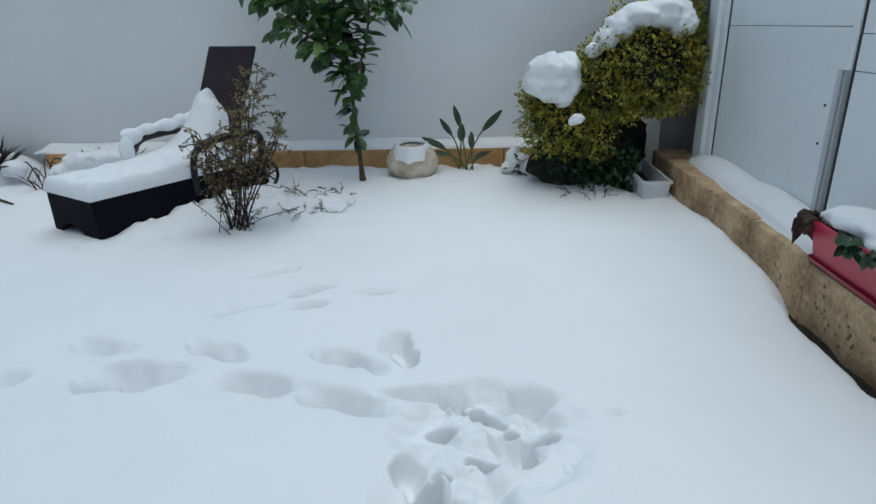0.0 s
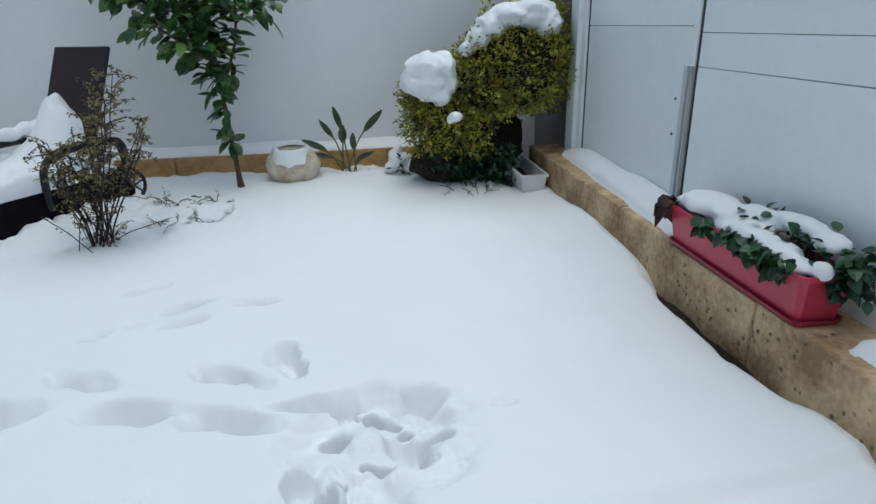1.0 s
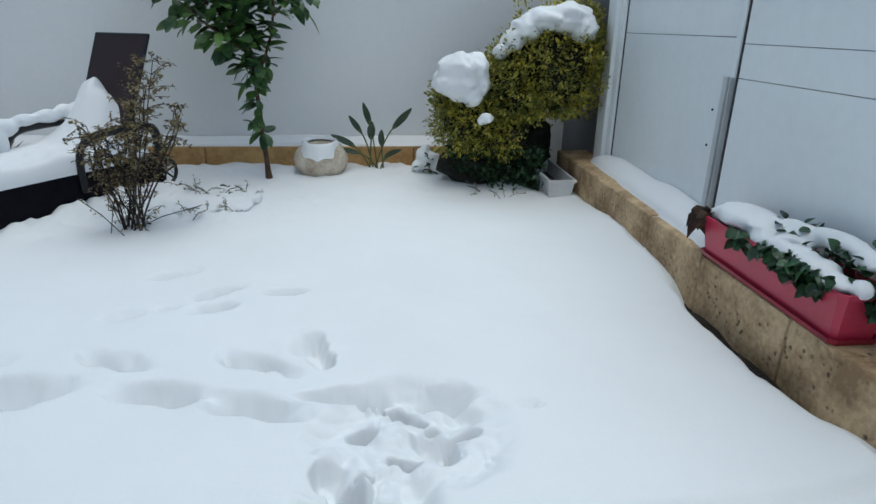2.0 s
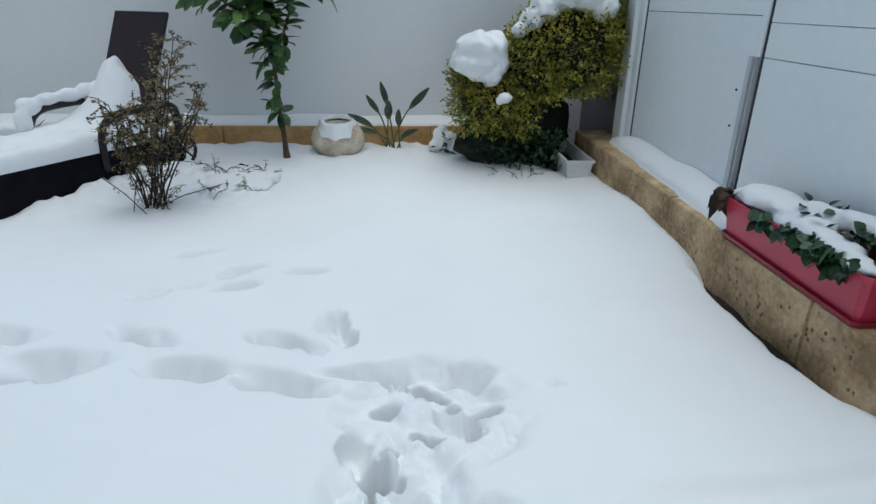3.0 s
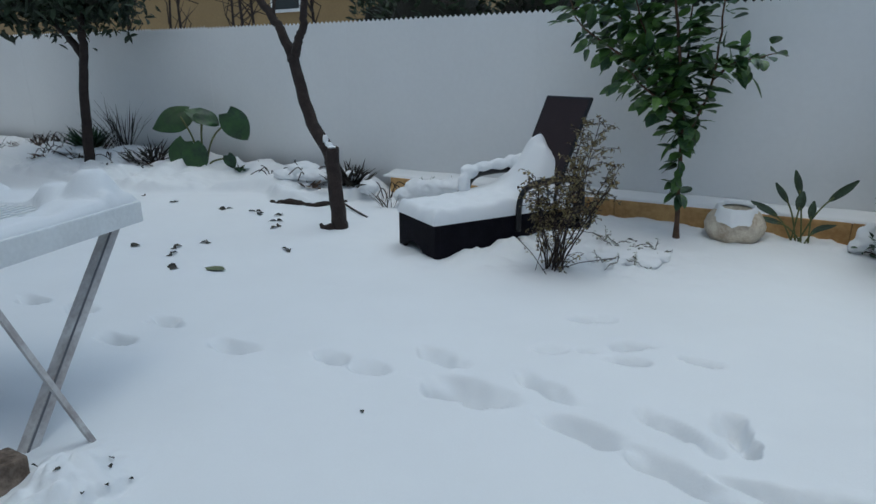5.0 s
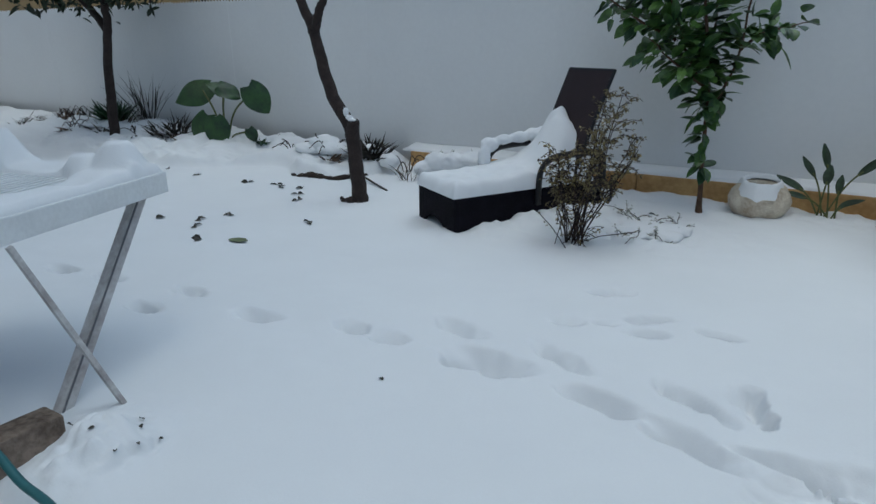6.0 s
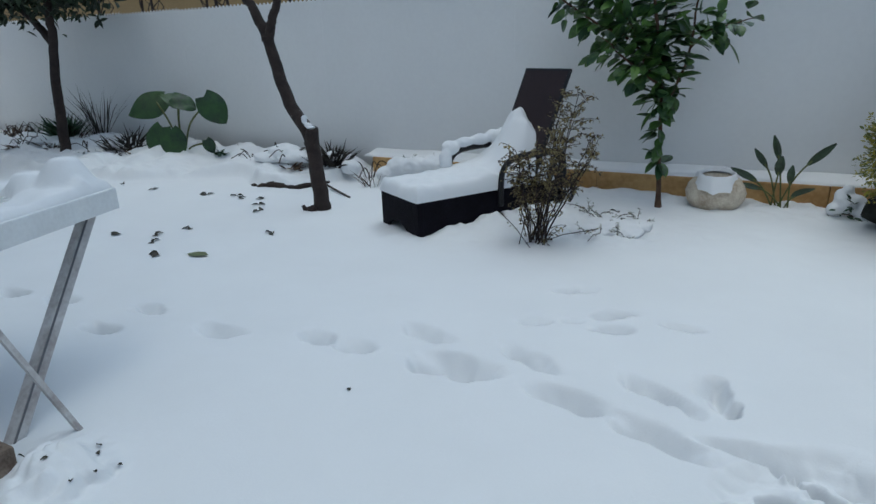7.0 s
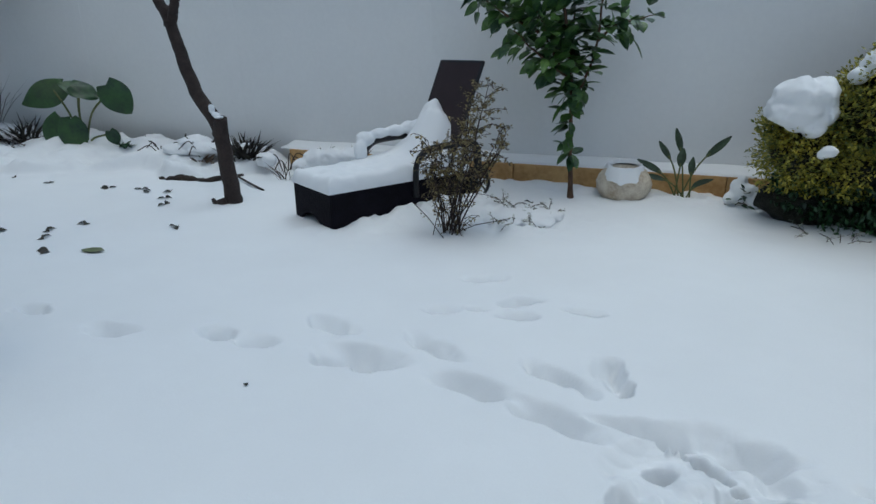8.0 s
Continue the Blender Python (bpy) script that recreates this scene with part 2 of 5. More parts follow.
def grain(x, y, seed=0.0):
    """Smooth noise from -1 to 1 over arrays."""
    i, j = np.floor(x), np.floor(y)
    u, v = x - i, y - j
    u, v = u * u * (3 - 2 * u), v * v * (3 - 2 * v)
    a, b, c, d = (hashed(i + p, j + q, seed) for p, q in ((0, 0), (1, 0), (0, 1), (1, 1)))
    return 2 * ((a * (1 - u) + b * u) * (1 - v) + (c * (1 - u) + d * u) * v) - 1


def sheet(name, xs, ys, height, mat, bottom=None):
    """A height field over the grid xs, ys as one mesh; with bottom, its rim is closed down to that height."""
    gx, gy = np.meshgrid(xs, ys)
    gz = height(gx, gy)
    nx, ny = len(xs), len(ys)
    verts = np.stack([gx, gy, gz], -1).reshape(-1, 3)
    k = np.arange(nx * ny).reshape(ny, nx)
    faces = np.stack([k[:-1, :-1], k[:-1, 1:], k[1:, 1:], k[1:, :-1]], -1).reshape(-1, 4)
    verts, faces = verts.tolist(), faces.tolist()
    if bottom is not None:
        rim = [*k[0, :], *k[1:, -1], *k[-1, -2::-1], *k[-2:0:-1, 0]]
        first = len(verts)
        low = bottom if callable(bottom) else (lambda x, y: bottom)
        verts += [(verts[i][0], verts[i][1], float(low(verts[i][0], verts[i][1]))) for i in rim]
        m = len(rim)
        faces += [(int(rim[i]), first + i, first + (i + 1) % m, int(rim[(i + 1) % m])) for i in range(m)]
    me = bpy.data.meshes.new(name)
    me.from_pydata(verts, [], faces)
    me.materials.append(mat)
    for p in me.polygons:
        p.use_smooth = True
    return new(name, me)


def roll(d, r):
    """The rounded edge of a snow layer: 0 at its rim, 1 from r inward."""
    t = np.clip(d / r, 0, 1)
    return np.sqrt(np.maximum(1 - (1 - t) ** 2, 0))


# ---- ground ----
# prints: middle x, y, length, width, turn in degrees, depth
PRINTS = [
    (-0.65, 2.26, 0.44, 0.17, 4, 0.08), 
    (-0.86, 2.47, 0.30, 0.12, -18, 0.05), (-1.27, 2.235, 0.2, 0.11, 4, 0.05), (-1.07, 2.25, 0.2, 0.1, 8, 0.04),
    (-1.70, 2.10, 0.26, 0.13, 6, 0.055), (-2.195, 2.13, 0.24, 0.1, 5, 0.045), (-2.21, 1.89, 0.22, 0.1, 5, 0.05),
    (-3.04, 1.95, 0.24, 0.1, 0, 0.045), (-2.7, 2.02, 0.24, 0.11, 0, 0.04), (-0.40, 2.44, 0.34, 0.085, -22, 0.045), (-0.19, 2.23, 0.38, 0.13, -6, 0.06),
    (0.09, 2.385, 0.33, 0.09, -32, 0.055), (0.12, 2.14, 0.36, 0.13, -22, 0.06), (0.25, 2.515, 0.18, 0.12, 112, 0.045),
    (0.294, 2.4, 0.12, 0.09, 95, 0.05), (-0.445, 3.16, 0.24, 0.06, 25, 0.04), (-0.50, 2.77, 0.17, 0.1, 20, 0.035),
    (-0.20, 2.955, 0.25, 0.07, 18, 0.05), (-0.18, 2.81, 0.22, 0.09, 0, 0.05), (-0.36, 2.83, 0.1, 0.06, 0, 0.03),
    (0.09, 2.94, 0.19, 0.06, 0, 0.04), (0.67, 1.63, 0.2, 0.1, 0, 0.05),
    (0.4, 2.19, 0.36, 0.09, 2, 0.05), (0.67, 2.19, 0.26, 0.09, -4, 0.04), (0.93, 2.12, 0.07, 0.05, 0, 0.015),
]
# sharp hollows: middle x, y, radii, turn, depth
HOLLOWS = [
    (0.46, 2.15, 0.036, 0.022, 10, 0.095), (0.497, 2.142, 0.022, 0.013, -20, 0.07), (0.56, 2.118, 0.05, 0.026, -32, 0.1), (0.6, 2.088, 0.024, 0.012, -20, 0.06),
    (0.437, 2.032, 0.038, 0.034, 0, 0.095), (0.64, 1.985, 0.075, 0.06, -30, 0.045), (0.687, 1.987, 0.02, 0.055, 14, 0.035), (0.64, 2.056, 0.026, 0.01, -10, 0.05),
    (0.68, 1.92, 0.05, 0.03, 30, 0.03), (0.53, 1.912, 0.022, 0.014, 0, 0.06), (0.565, 1.896, 0.034, 0.017, -25, 0.05), (0.355, 1.855, 0.05, 0.045, -40, 0.04),
    (0.41, 1.79, 0.05, 0.042, -40, 0.1), (0.392, 1.752, 0.012, 0.034, 20, 0.06), (0.451, 1.846, 0.02, 0.01, 10, 0.06), (0.476, 1.768, 0.018, 0.016, 0, 0.05),
    (0.42, 1.672, 0.02, 0.036, 10, 0.07), (0.404, 1.71, 0.01, 0.034, 0, 0.05), (0.535, 1.688, 0.036, 0.014, -20, 0.075), (0.48, 1.7, 0.07, 0.05, 0, 0.035),
    (0.73, 2.016, 0.042, 0.012, -8, 0.045),
    (0.74, 2.1, 0.06, 0.045, -10, 0.025), (0.62, 2.15, 0.03, 0.02, -30, 0.03), (0.5, 1.6, 0.11, 0.1, 0, 0.04),
    (-0.735, 2.19, 0.04, 0.028, 0, 0.085), (-0.565, 2.195, 0.044, 0.03, 10, 0.085), (-0.42, 2.42, 0.07, 0.014, -22, 0.03), (0.1, 2.37, 0.06, 0.016, -32, 0.035),
    (0.3, 2.365, 0.022, 0.018, 0, 0.06), (-0.2, 2.93, 0.06, 0.014, 18, 0.035),
]
# knobs of snow: middle x, y, radius, height
KNOBS = [(0.45, 1.812, 0.03, 0.06), (0.42, 2.028, 0.02, 0.055), (0.52, 2.02, 0.075, 0.035), (0.36, 1.95, 0.05, 0.02), (0.51, 1.8, 0.05, 0.03), (0.66, 2.03, 0.03, 0.02),
         (0.437, 1.652, 0.014, 0.05), (0.497, 1.642, 0.014, 0.04), (0.6, 1.86, 0.05, 0.02), (0.705, 1.935, 0.018, 0.02), (0.478, 2.132, 0.01, 0.02), (0.455, 2.122, 0.012, 0.02)]
KERB_X, BED_Y = 1.78, 5.35


def bed_front(x):
    """The front edge of the planted bed, as y over x."""
    bend = 4.1 + 0.6 * smoothstep(-5.3, -4.15, x) - 0.23 * smoothstep(-4.15, -3.7, x) + 0.95 * smoothstep(-3.3, -2.95, x)
    return bend + 0.03 * np.sin(x * 5.3)


def ground_height(x, y):
    z = 0.014 * grain(x * 0.9, y * 0.9, 1) + 0.006 * grain(x * 3.1, y * 3.1, 2) + 0.0012 * grain(x * 14, y * 14, 3)
    wx = x + 0.016 * grain(x * 9, y * 9, 4) + 0.008 * grain(x * 27, y * 27, 24)
    wy = y + 0.016 * grain(x * 9, y * 9, 5) + 0.008 * grain(x * 27, y * 27, 25)
    for cx, cy, length, width, turn, depth in PRINTS:
        c, s = math.cos(radians(turn)), math.sin(radians(turn))
        u, v = ((wx - cx) * c + (wy - cy) * s) / (length * 0.43), (-(wx - cx) * s + (wy - cy) * c) / (width / 2)
        q = np.sqrt(u * u + v * v)
        near = 0.5 - 0.5 * np.tanh(3.0 * v)
        z = z - depth * (1.3 + 0.9 * near) * (1 - smoothstep(0.05 + 0.5 * near, 1.4 - 0.3 * near, q + 0.22 * grain(x * 15 + cx * 7, y * 15, 44)))
    # the trampled patch
    px, py = wx + 0.03 * grain(x * 7, y * 7, 6), wy + 0.03 * grain(x * 7, y * 7, 7)
    inside = (1 - smoothstep(0.7, 1.12, np.sqrt(((px - 0.585) / 0.27) ** 2 + ((py - 2.0) / 0.26) ** 2)))
    inside = np.maximum(inside, 1 - smoothstep(0.7, 1.15, np.sqrt(((px - 0.47) / 0.2) ** 2 + ((py - 1.66) / 0.34) ** 2)))
    clods = grain(px * 9, py * 9, 8) + 0.5 * np.abs(grain(px * 17, py * 17, 9)) + 0.2 * np.abs(grain(px * 33, py * 33, 26))
    z = z + inside * (-0.05 + 0.032 * clods)
    hx = x + 0.009 * grain(x * 26, y * 26, 40)
    hy = y + 0.009 * grain(x * 26, y * 26, 41)
    for cx, cy, r, h in KNOBS:
        z = z + h * (1 - smoothstep(0.3, 1.1, np.sqrt((hx - cx) ** 2 + (hy - cy) ** 2) / r))
    for cx, cy, rx, ry, turn, depth in HOLLOWS:
        c, s = math.cos(radians(turn)), math.sin(radians(turn))
        u, v = ((hx - cx) * c + (hy - cy) * s) / rx, (-(hx - cx) * s + (hy - cy) * c) / ry
        q = np.sqrt(u * u + v * v)
        near = 0.5 - 0.5 * np.tanh(3.0 * v)
        z = z - 1.5 * depth * (1 - smoothstep(0.2 + 0.45 * near, 1.22 - 0.12 * near, q))
    # a low ledge near the terrace, and the sunk rim along the kerb
    z = z - 0.03 * (1 - smoothstep(1.66, 1.72, y + 0.03 * grain(x * 3, y, 11))) * smoothstep(0.95, 1.25, x)
    near = KERB_X - x + 0.012 * grain(x * 9, y * 9, 12)
    gap = np.exp(-((y - 2.42) / 0.41) ** 4)
    z = z + (0.01 + 0.097 * (1 - np.exp(-((y - 2.42) / 0.55) ** 2))) * np.exp(-((x - 1.9) / 0.25) ** 2) * (1 - 0.6 * smoothstep(3.7, 4.2, y))
    z = z - 0.15 * gap * (1 - smoothstep(0.02, 0.075, near)) - 0.02 * (1 - smoothstep(0.0, 0.03, near))
    # lumps by the lounger and along the back
    rough = np.exp(-(((x + 0.75) / 0.6) ** 2 + ((y - 4.3) / 0.4) ** 2)) + 0.6 * np.exp(-(((x + 1.3) / 0.25) ** 2 + ((y - 4.0) / 0.3) ** 2))
    z = z + rough * (0.03 + 0.04 * grain(x * 7, y * 7, 13) + 0.028 * grain(x * 19, y * 19, 14))
    u, v = (x + 1.75) * 0.866 - (y - 3.71) * 0.5, (x + 1.75) * 0.5 + (y - 3.71) * 0.866
    bank = np.exp(-((u - 0.3) / 0.1) ** 2) * smoothstep(-0.05, 0.25, v) * (1 - smoothstep(1.1, 1.3, v)) + 0.4 * np.exp(-((v + 0.06) / 0.08) ** 2) * smoothstep(0.0, 0.1, u) * (1 - smoothstep(0.25, 0.35, u))
    z = z + bank * (0.055 + 0.025 * grain(x * 9, y * 9, 27) + 0.015 * grain(x * 24, y * 24, 28))
    edge = smoothstep(4.85, 5.2, y) * smoothstep(-1.2, -0.8, x)
    z = z + edge * (0.01 + 0.018 * grain(x * 8, y * 8, 15) + 0.014 * grain(x * 19, y * 19, 16))
    # the snow heaped round the sleeper by the table
    m = np.exp(-(((x + 1.4) / 0.14) ** 2 + ((y - 1.2) / 0.17) ** 2))
    line = -1.262 + 0.02 * grain(y * 22, y * 0 + 3.0, 61) + 0.008 * grain(y * 60, y * 0 + 5.0, 62)
    crust = np.exp(-((y - 1.25) / 0.09) ** 4)
    z = z + 0.022 * crust * smoothstep(line + 0.008, line - 0.008, x) * smoothstep(-1.5, -1.4, x) - 0.02 * crust * np.exp(-((x - line - 0.012) / 0.01) ** 2) * (0.6 + 0.4 * grain(y * 40, x * 0, 63))
    z = z + m * (0.04 + 0.03 * grain(x * 9, y * 9, 17) + 0.04 * np.abs(grain(x * 19, y * 19, 18)) + 0.025 * np.abs(grain(x * 37, y * 37, 30)))
    foot = y + 0.95 * np.minimum(x, 1.55) - 6.02 + 0.05 * grain(x * 9, y * 9, 29) + 0.02 * grain(x * 23, y * 23, 39)
    z = z + 0.03 * np.exp(-(foot / 0.09) ** 2) * smoothstep(0.8, 1.0, x) * (1 - smoothstep(1.4, 1.55, x))
    z = z - 0.13 * smoothstep(0.78, 0.9, x) * smoothstep(-0.01, 0.05, foot)
    # the raised bed
    into = y - bed_front(x)
    z = z + smoothstep(-0.03, 0.09, into) * (0.085 + 0.1 * smoothstep(0.1, 1.2, into) + 0.045 * grain(x * 2.3, y * 2.3, 19) + 0.045 * grain(x * 7, y * 7, 20) + 0.026 * np.abs(grain(x * 15, y * 15, 21))) * (1 - smoothstep(-3.15, -3.0, x))
    return z


def steps(*runs):
    """Grid lines: runs of (from, to, step)."""
    out = []
    for a, b, d in runs:
        out += list(np.arange(a, b - d * 0.5, d))
    return np.array(out + [runs[-1][1]])


ground = sheet("ground", steps((-16, -8, 0.25), (-8, -3, 0.03), (-3, -1.6, 0.02), (-1.6, -1.2, 0.008), (-1.2, 0.2, 0.015), (0.2, 0.8, 0.004), (0.8, 0.9, 0.01), (0.9, 1.65, 0.02), (1.65, 1.81, 0.012)),
               steps((-4, 0.8, 0.2), (0.8, 1.5, 0.012), (1.5, 2.25, 0.004), (2.25, 2.55, 0.01), (2.55, 3.2, 0.015), (3.2, 3.6, 0.03), (3.6, 4.6, 0.018), (4.6, 5.4, 0.025)), ground_height, SNOW)
tagged(ground, "white snow with boot prints and a trampled patch", "snow", kind="structure")
far_ground = sheet("ground_beyond", steps((-120, 120, 12)), steps((5.7, 150, 12)), lambda x, y: -0.05 + 0.0 * x, SNOW)
tagged(far_ground, "snow-covered ground behind the fence", "snow", kind="structure")
soil = sheet("soil_strip", steps((1.66, 1.8, 0.02)), steps((-4, 5.4, 0.05)), lambda x, y: -0.03 + 0.022 * grain(x * 30, y * 9, 3), SOIL)
tagged(soil, "dark wet soil along the stone kerb", "soil", kind="structure")
under = sheet("soil_under_bush", steps((0.75, 1.78, 0.03)), steps((4.4, 5.35, 0.03)), lambda x, y: -0.03 + 0.02 * grain(x * 12, y * 12, 5) - 0.06 * (1 - roll(np.minimum(np.minimum(x - 0.75, 1.9 - x), np.minimum(y - 4.4, 5.5 - y)), 0.12)), SOIL)
tagged(under, "dark bare soil under the bush", "soil", kind="structure")

# ---- fence at the back: sheets with a toothed top ----
fence = thing("wall_north", Matrix(), "grey-white painted sheet fence with a toothed top", "fence", kind="structure")


def fence_sheet(x0, x1, y, top):
    pitch, tooth, thick = 0.055, 0.026, 0.003
    n = round((x1 - x0) / pitch)
    line = []
    for i in range(n):
        a = x0 + (x1 - x0) * i / n
        line += [(a, top - tooth), (a + (x1 - x0) / n / 2, top)]
    line.append((x1, top - tooth))
    bm = bmesh.new()
    front, back = ([[bm.verts.new((x, yy, z)), bm.verts.new((x, yy, -0.15))] for x, z in line] for yy in (y, y + thick))
    for i in range(len(line) - 1):
        a, b, c, d = front[i], front[i + 1], back[i], back[i + 1]
        bm.faces.new((a[1], b[1], b[0], a[0]))
        bm.faces.new((c[0], d[0], d[1], c[1]))
        bm.faces.new((a[0], b[0], d[0], c[0]))
    bm.faces.new((front[0][0], back[0][0], back[0][1], front[0][1]))
    bm.faces.new((front[-1][1], back[-1][1], back[-1][0], front[-1][0]))
    part("panel", bm, WALL, fence)


for i in range(16):
    x1 = 2.4 - i * 1.02
    fence_sheet(x1 - 1.03, x1, 5.55 + 0.0015 * (i % 2), 1.648 + (0.009 * max(0, i - 6)))

# ---- gate side: white panels in a frame ----
gate = thing("wall_east", Matrix(), "white gate of flat metal panels with dark seams", "gate", kind="structure")
GX = 2.0
for y0, y1, z0, z1, out in ((3.174, 4.412, 0.1, 1.03, 0.0), (3.174, 4.412, 1.0325, 1.9, 0.0), (1.42, 3.115, 0.1, 0.868, 0.0),
                            (1.42, 3.115, 0.8705, 1.0055, 0.0), (1.42, 3.115, 1.0075, 1.9, 0.0), (-0.2, 1.41, 0.1, 0.868, 0.0), (-0.2, 1.41, 0.873, 1.9, 0.0),
                            (-3.9, -0.21, 0.1, 1.9, 0.0)):
    boxed("panel", PANEL, gate, GX + out, GX + 0.03, y0, y1, z0, z1, bevel=0.003)
boxed("backing", GAP, gate, GX + 0.034, GX + 0.05, -3.9, 4.75, -0.1, 1.9)
boxed("post", PANEL, gate, GX - 0.012, GX + 0.03, 3.128, 3.168, 0.87, 1.9, bevel=0.003)
boxed("cover_strip", COVER, gate, GX - 0.014, GX - 0.002, 3.175, 3.207, 0.1, 0.87, bevel=0.003)
boxed("corner_post", PANEL, gate, GX - 0.045, GX + 0.03, 4.5, 4.64, 0.0, 1.9, bevel=0.004)
boxed("jamb", PANEL, gate, GX - 0.02, GX + 0.03, 4.425, 4.494, 0.0, 1.9, bevel=0.004)
for y0, y1 in ((3.119, 3.1255), (4.416, 4.4235)):
    boxed("seam", GAP, gate, GX - 0.004, GX + 0.03, y0, y1, 0.1, 1.9)
for z in (0.56, 0.72):
    bm = bmesh.new()
    bmesh.ops.create_uvsphere(bm, u_segments=8, v_segments=5, radius=0.006, matrix=Matrix.Translation((GX - 0.002, 3.27, z)))
    part("bolt", bm, BLACK, gate)
tagged(boxed("wall_corner", GREYWALL, None, 2.0, 2.2, 4.645, 5.548, -0.1, 1.75), "plain grey corner wall with its shadow put into the colour", "wall", kind="structure")

# ---- unseen walls added out of view, blocking sky and bouncing light ----
tagged(boxed("wall_south", PLASTER, None, -1.3, 2.2, -4.3, -4.0, -0.1, 2.0), "unseen pale wall added to close the garden behind", "wall", kind="structure")
tagged(boxed("wall_sky_block", PLASTER, None, -13.4, -1.3, -3.6, -0.4, -0.1, 12.0), "unseen pale wall added to block sky light", "wall", kind="structure")
tagged(boxed("wall_west", PLASTER, None, -13.4, -13.1, -0.39, 5.54, -0.1, 3.2), "unseen pale wall added to block sky light", "wall", kind="structure")

# ---- kerb snow ----
def back_ledge(x, y):
    d = np.minimum(y - 5.362, np.minimum(x + 3.18, 1.78 - x))
    return 0.15 + (0.03 + 0.012 * grain(x * 4, y * 4, 31) + 0.03 * smoothstep(5.4, 5.54, y)) * roll(d + 0.008 * grain(x * 12, y * 12, 32), 0.04)


ledge = sheet("snow_on_back_kerb", steps((-3.18, 1.78, 0.02)), steps((5.362, 5.546, 0.012)), back_ledge, SNOW, 0.15)
tagged(ledge, "thin layer of snow on the back kerb", "snow", kind="stuff")


def side_ledge(x, y):
    d = np.minimum(x - 1.825 - 0.045 * (y - 3.1) - 0.01 * grain(y * 5, x * 0 + 2.0, 33), np.minimum(y - 2.78, 4.52 - y))
    full = 0.2 + 0.1 * smoothstep(1.86, 1.97, x) * smoothstep(4.55, 4.2, y) * smoothstep(2.75, 3.3, y)
    return 0.21 + (0.05 * full / 0.2) * roll(d, 0.06) * (1 + 0.25 * grain(x * 9, y * 4, 34))


s1 = sheet("snow_on_side_kerb", steps((1.80, 1.996, 0.01)), steps((2.78, 4.52, 0.02)), side_ledge, SNOW, 0.2)
tagged(s1, "snow heaped on the kerb against the gate", "snow", kind="stuff")
s2 = sheet("snow_on_side_kerb", steps((1.83, 1.996, 0.012)), steps((0.4, 1.9, 0.02)),
           lambda x, y: 0.212 + 0.05 * roll(np.minimum(x - 1.83 - 0.03 * grain(y * 6, x * 0, 35), np.minimum(1.9 - y, y - 0.4)), 0.05), SNOW, 0.2)
tagged(s2, "snow lying on the stone kerb beside the planter", "snow", kind="stuff")


# ---- lounger ----
L = pose(-1.75, 3.71, 0, 0, 0, -30)
lounger = thing("sun_lounger", L, "dark woven rattan sun lounger with raised back, deep in snow", "lounger")
bm = bmesh.new()
cols = []
for i in range(25):
    x = -0.262 + 0.497 * i / 24
    z = -0.04 + 0.1 * max(0.0, 1 - ((x + 0.05) / 0.15) ** 2) ** 0.5
    cols.append([bm.verts.new(p) for p in ((x, 0.0, z), (x, 0.0, 0.245), (x, 0.02, 0.245), (x, 0.02, z))])
for a, b in zip(cols, cols[1:]):
    for j in range(4):
        bm.faces.new((a[j], b[j], b[(j + 1) % 4], a[(j + 1) % 4]))
bm.faces.new(cols[0])
bm.faces.new(cols[-1][::-1])
part("front_panel", bm, RATTAN, lounger)
boxed("side_panel", RATTAN, lounger, 0.215, 0.235, 0.02, 1.2, -0.03, 0.245, bevel=0.006)
boxed("side_panel", RATTAN, lounger, -0.262, -0.242, 0.02, 1.2, -0.03, 0.245, bevel=0.006)
boxed("back_panel", RATTAN, lounger, -0.215, 0.215, 1.18, 1.2, 0.03, 0.245, bevel=0.006)
for x in (-0.25, 0.215):
    for y in (0.005, 1.17):
        boxed("leg", RATTAN, lounger, x - 0.018, x + 0.025, y, y + 0.035, -0.08, 0.24, bevel=0.005)
boxed("seat", RATTAN, lounger, -0.24, 0.213, 0.022, 1.178, 0.215, 0.245, bevel=0.006)
a, b = Vector((0, 0.93, 0.25)), Vector((0, 1.245, 0.968))
bm = bmesh.new()
box(bm, -0.225, 0.225, -0.012, 0.012, 0.0, (b - a).length, bevel=0.008)
back = part("backrest", bm, SLING, lounger, "dark brown backrest")
back.matrix_local = Matrix.Translation(a) @ Matrix.Rotation(-math.atan2(b.y - a.y, b.z - a.z), 4, "X")
for x in (-0.225, 0.225):
    bm = bmesh.new()
    tube(bm, [(x, 0, 0), (x, 0, 0.4), (x, 0, 0.786)], 0.014, 8)
    part("rail", bm, BLACK, back)
bm = bmesh.new()
tube(bm, [(-0.23, 0, 0.784), (0.23, 0, 0.784)], 0.014, 8)
part("rail", bm, BLACK, back)
for x, y, z in ((0.245, 0.0, 0.0), (-0.245, -0.1, 0.015)):
    bm = bmesh.new()
    tube(bm, spline([(x, 0.64 + y, 0.12), (x, 0.64 + y, 0.24), (x, 0.655 + y, 0.35 + z), (x, 0.72 + y, 0.415 + z), (x, 0.85 + y, 0.435 + z),
                     (x, 1.1 + y, 0.435 + z), (x, 1.17, 0.4 + z), (x, 1.19, 0.3), (x, 1.19, 0.2)], 5), 0.019, 8, 1.5)
    part("armrest", bm, BLACK, lounger, "black curved armrest", True)
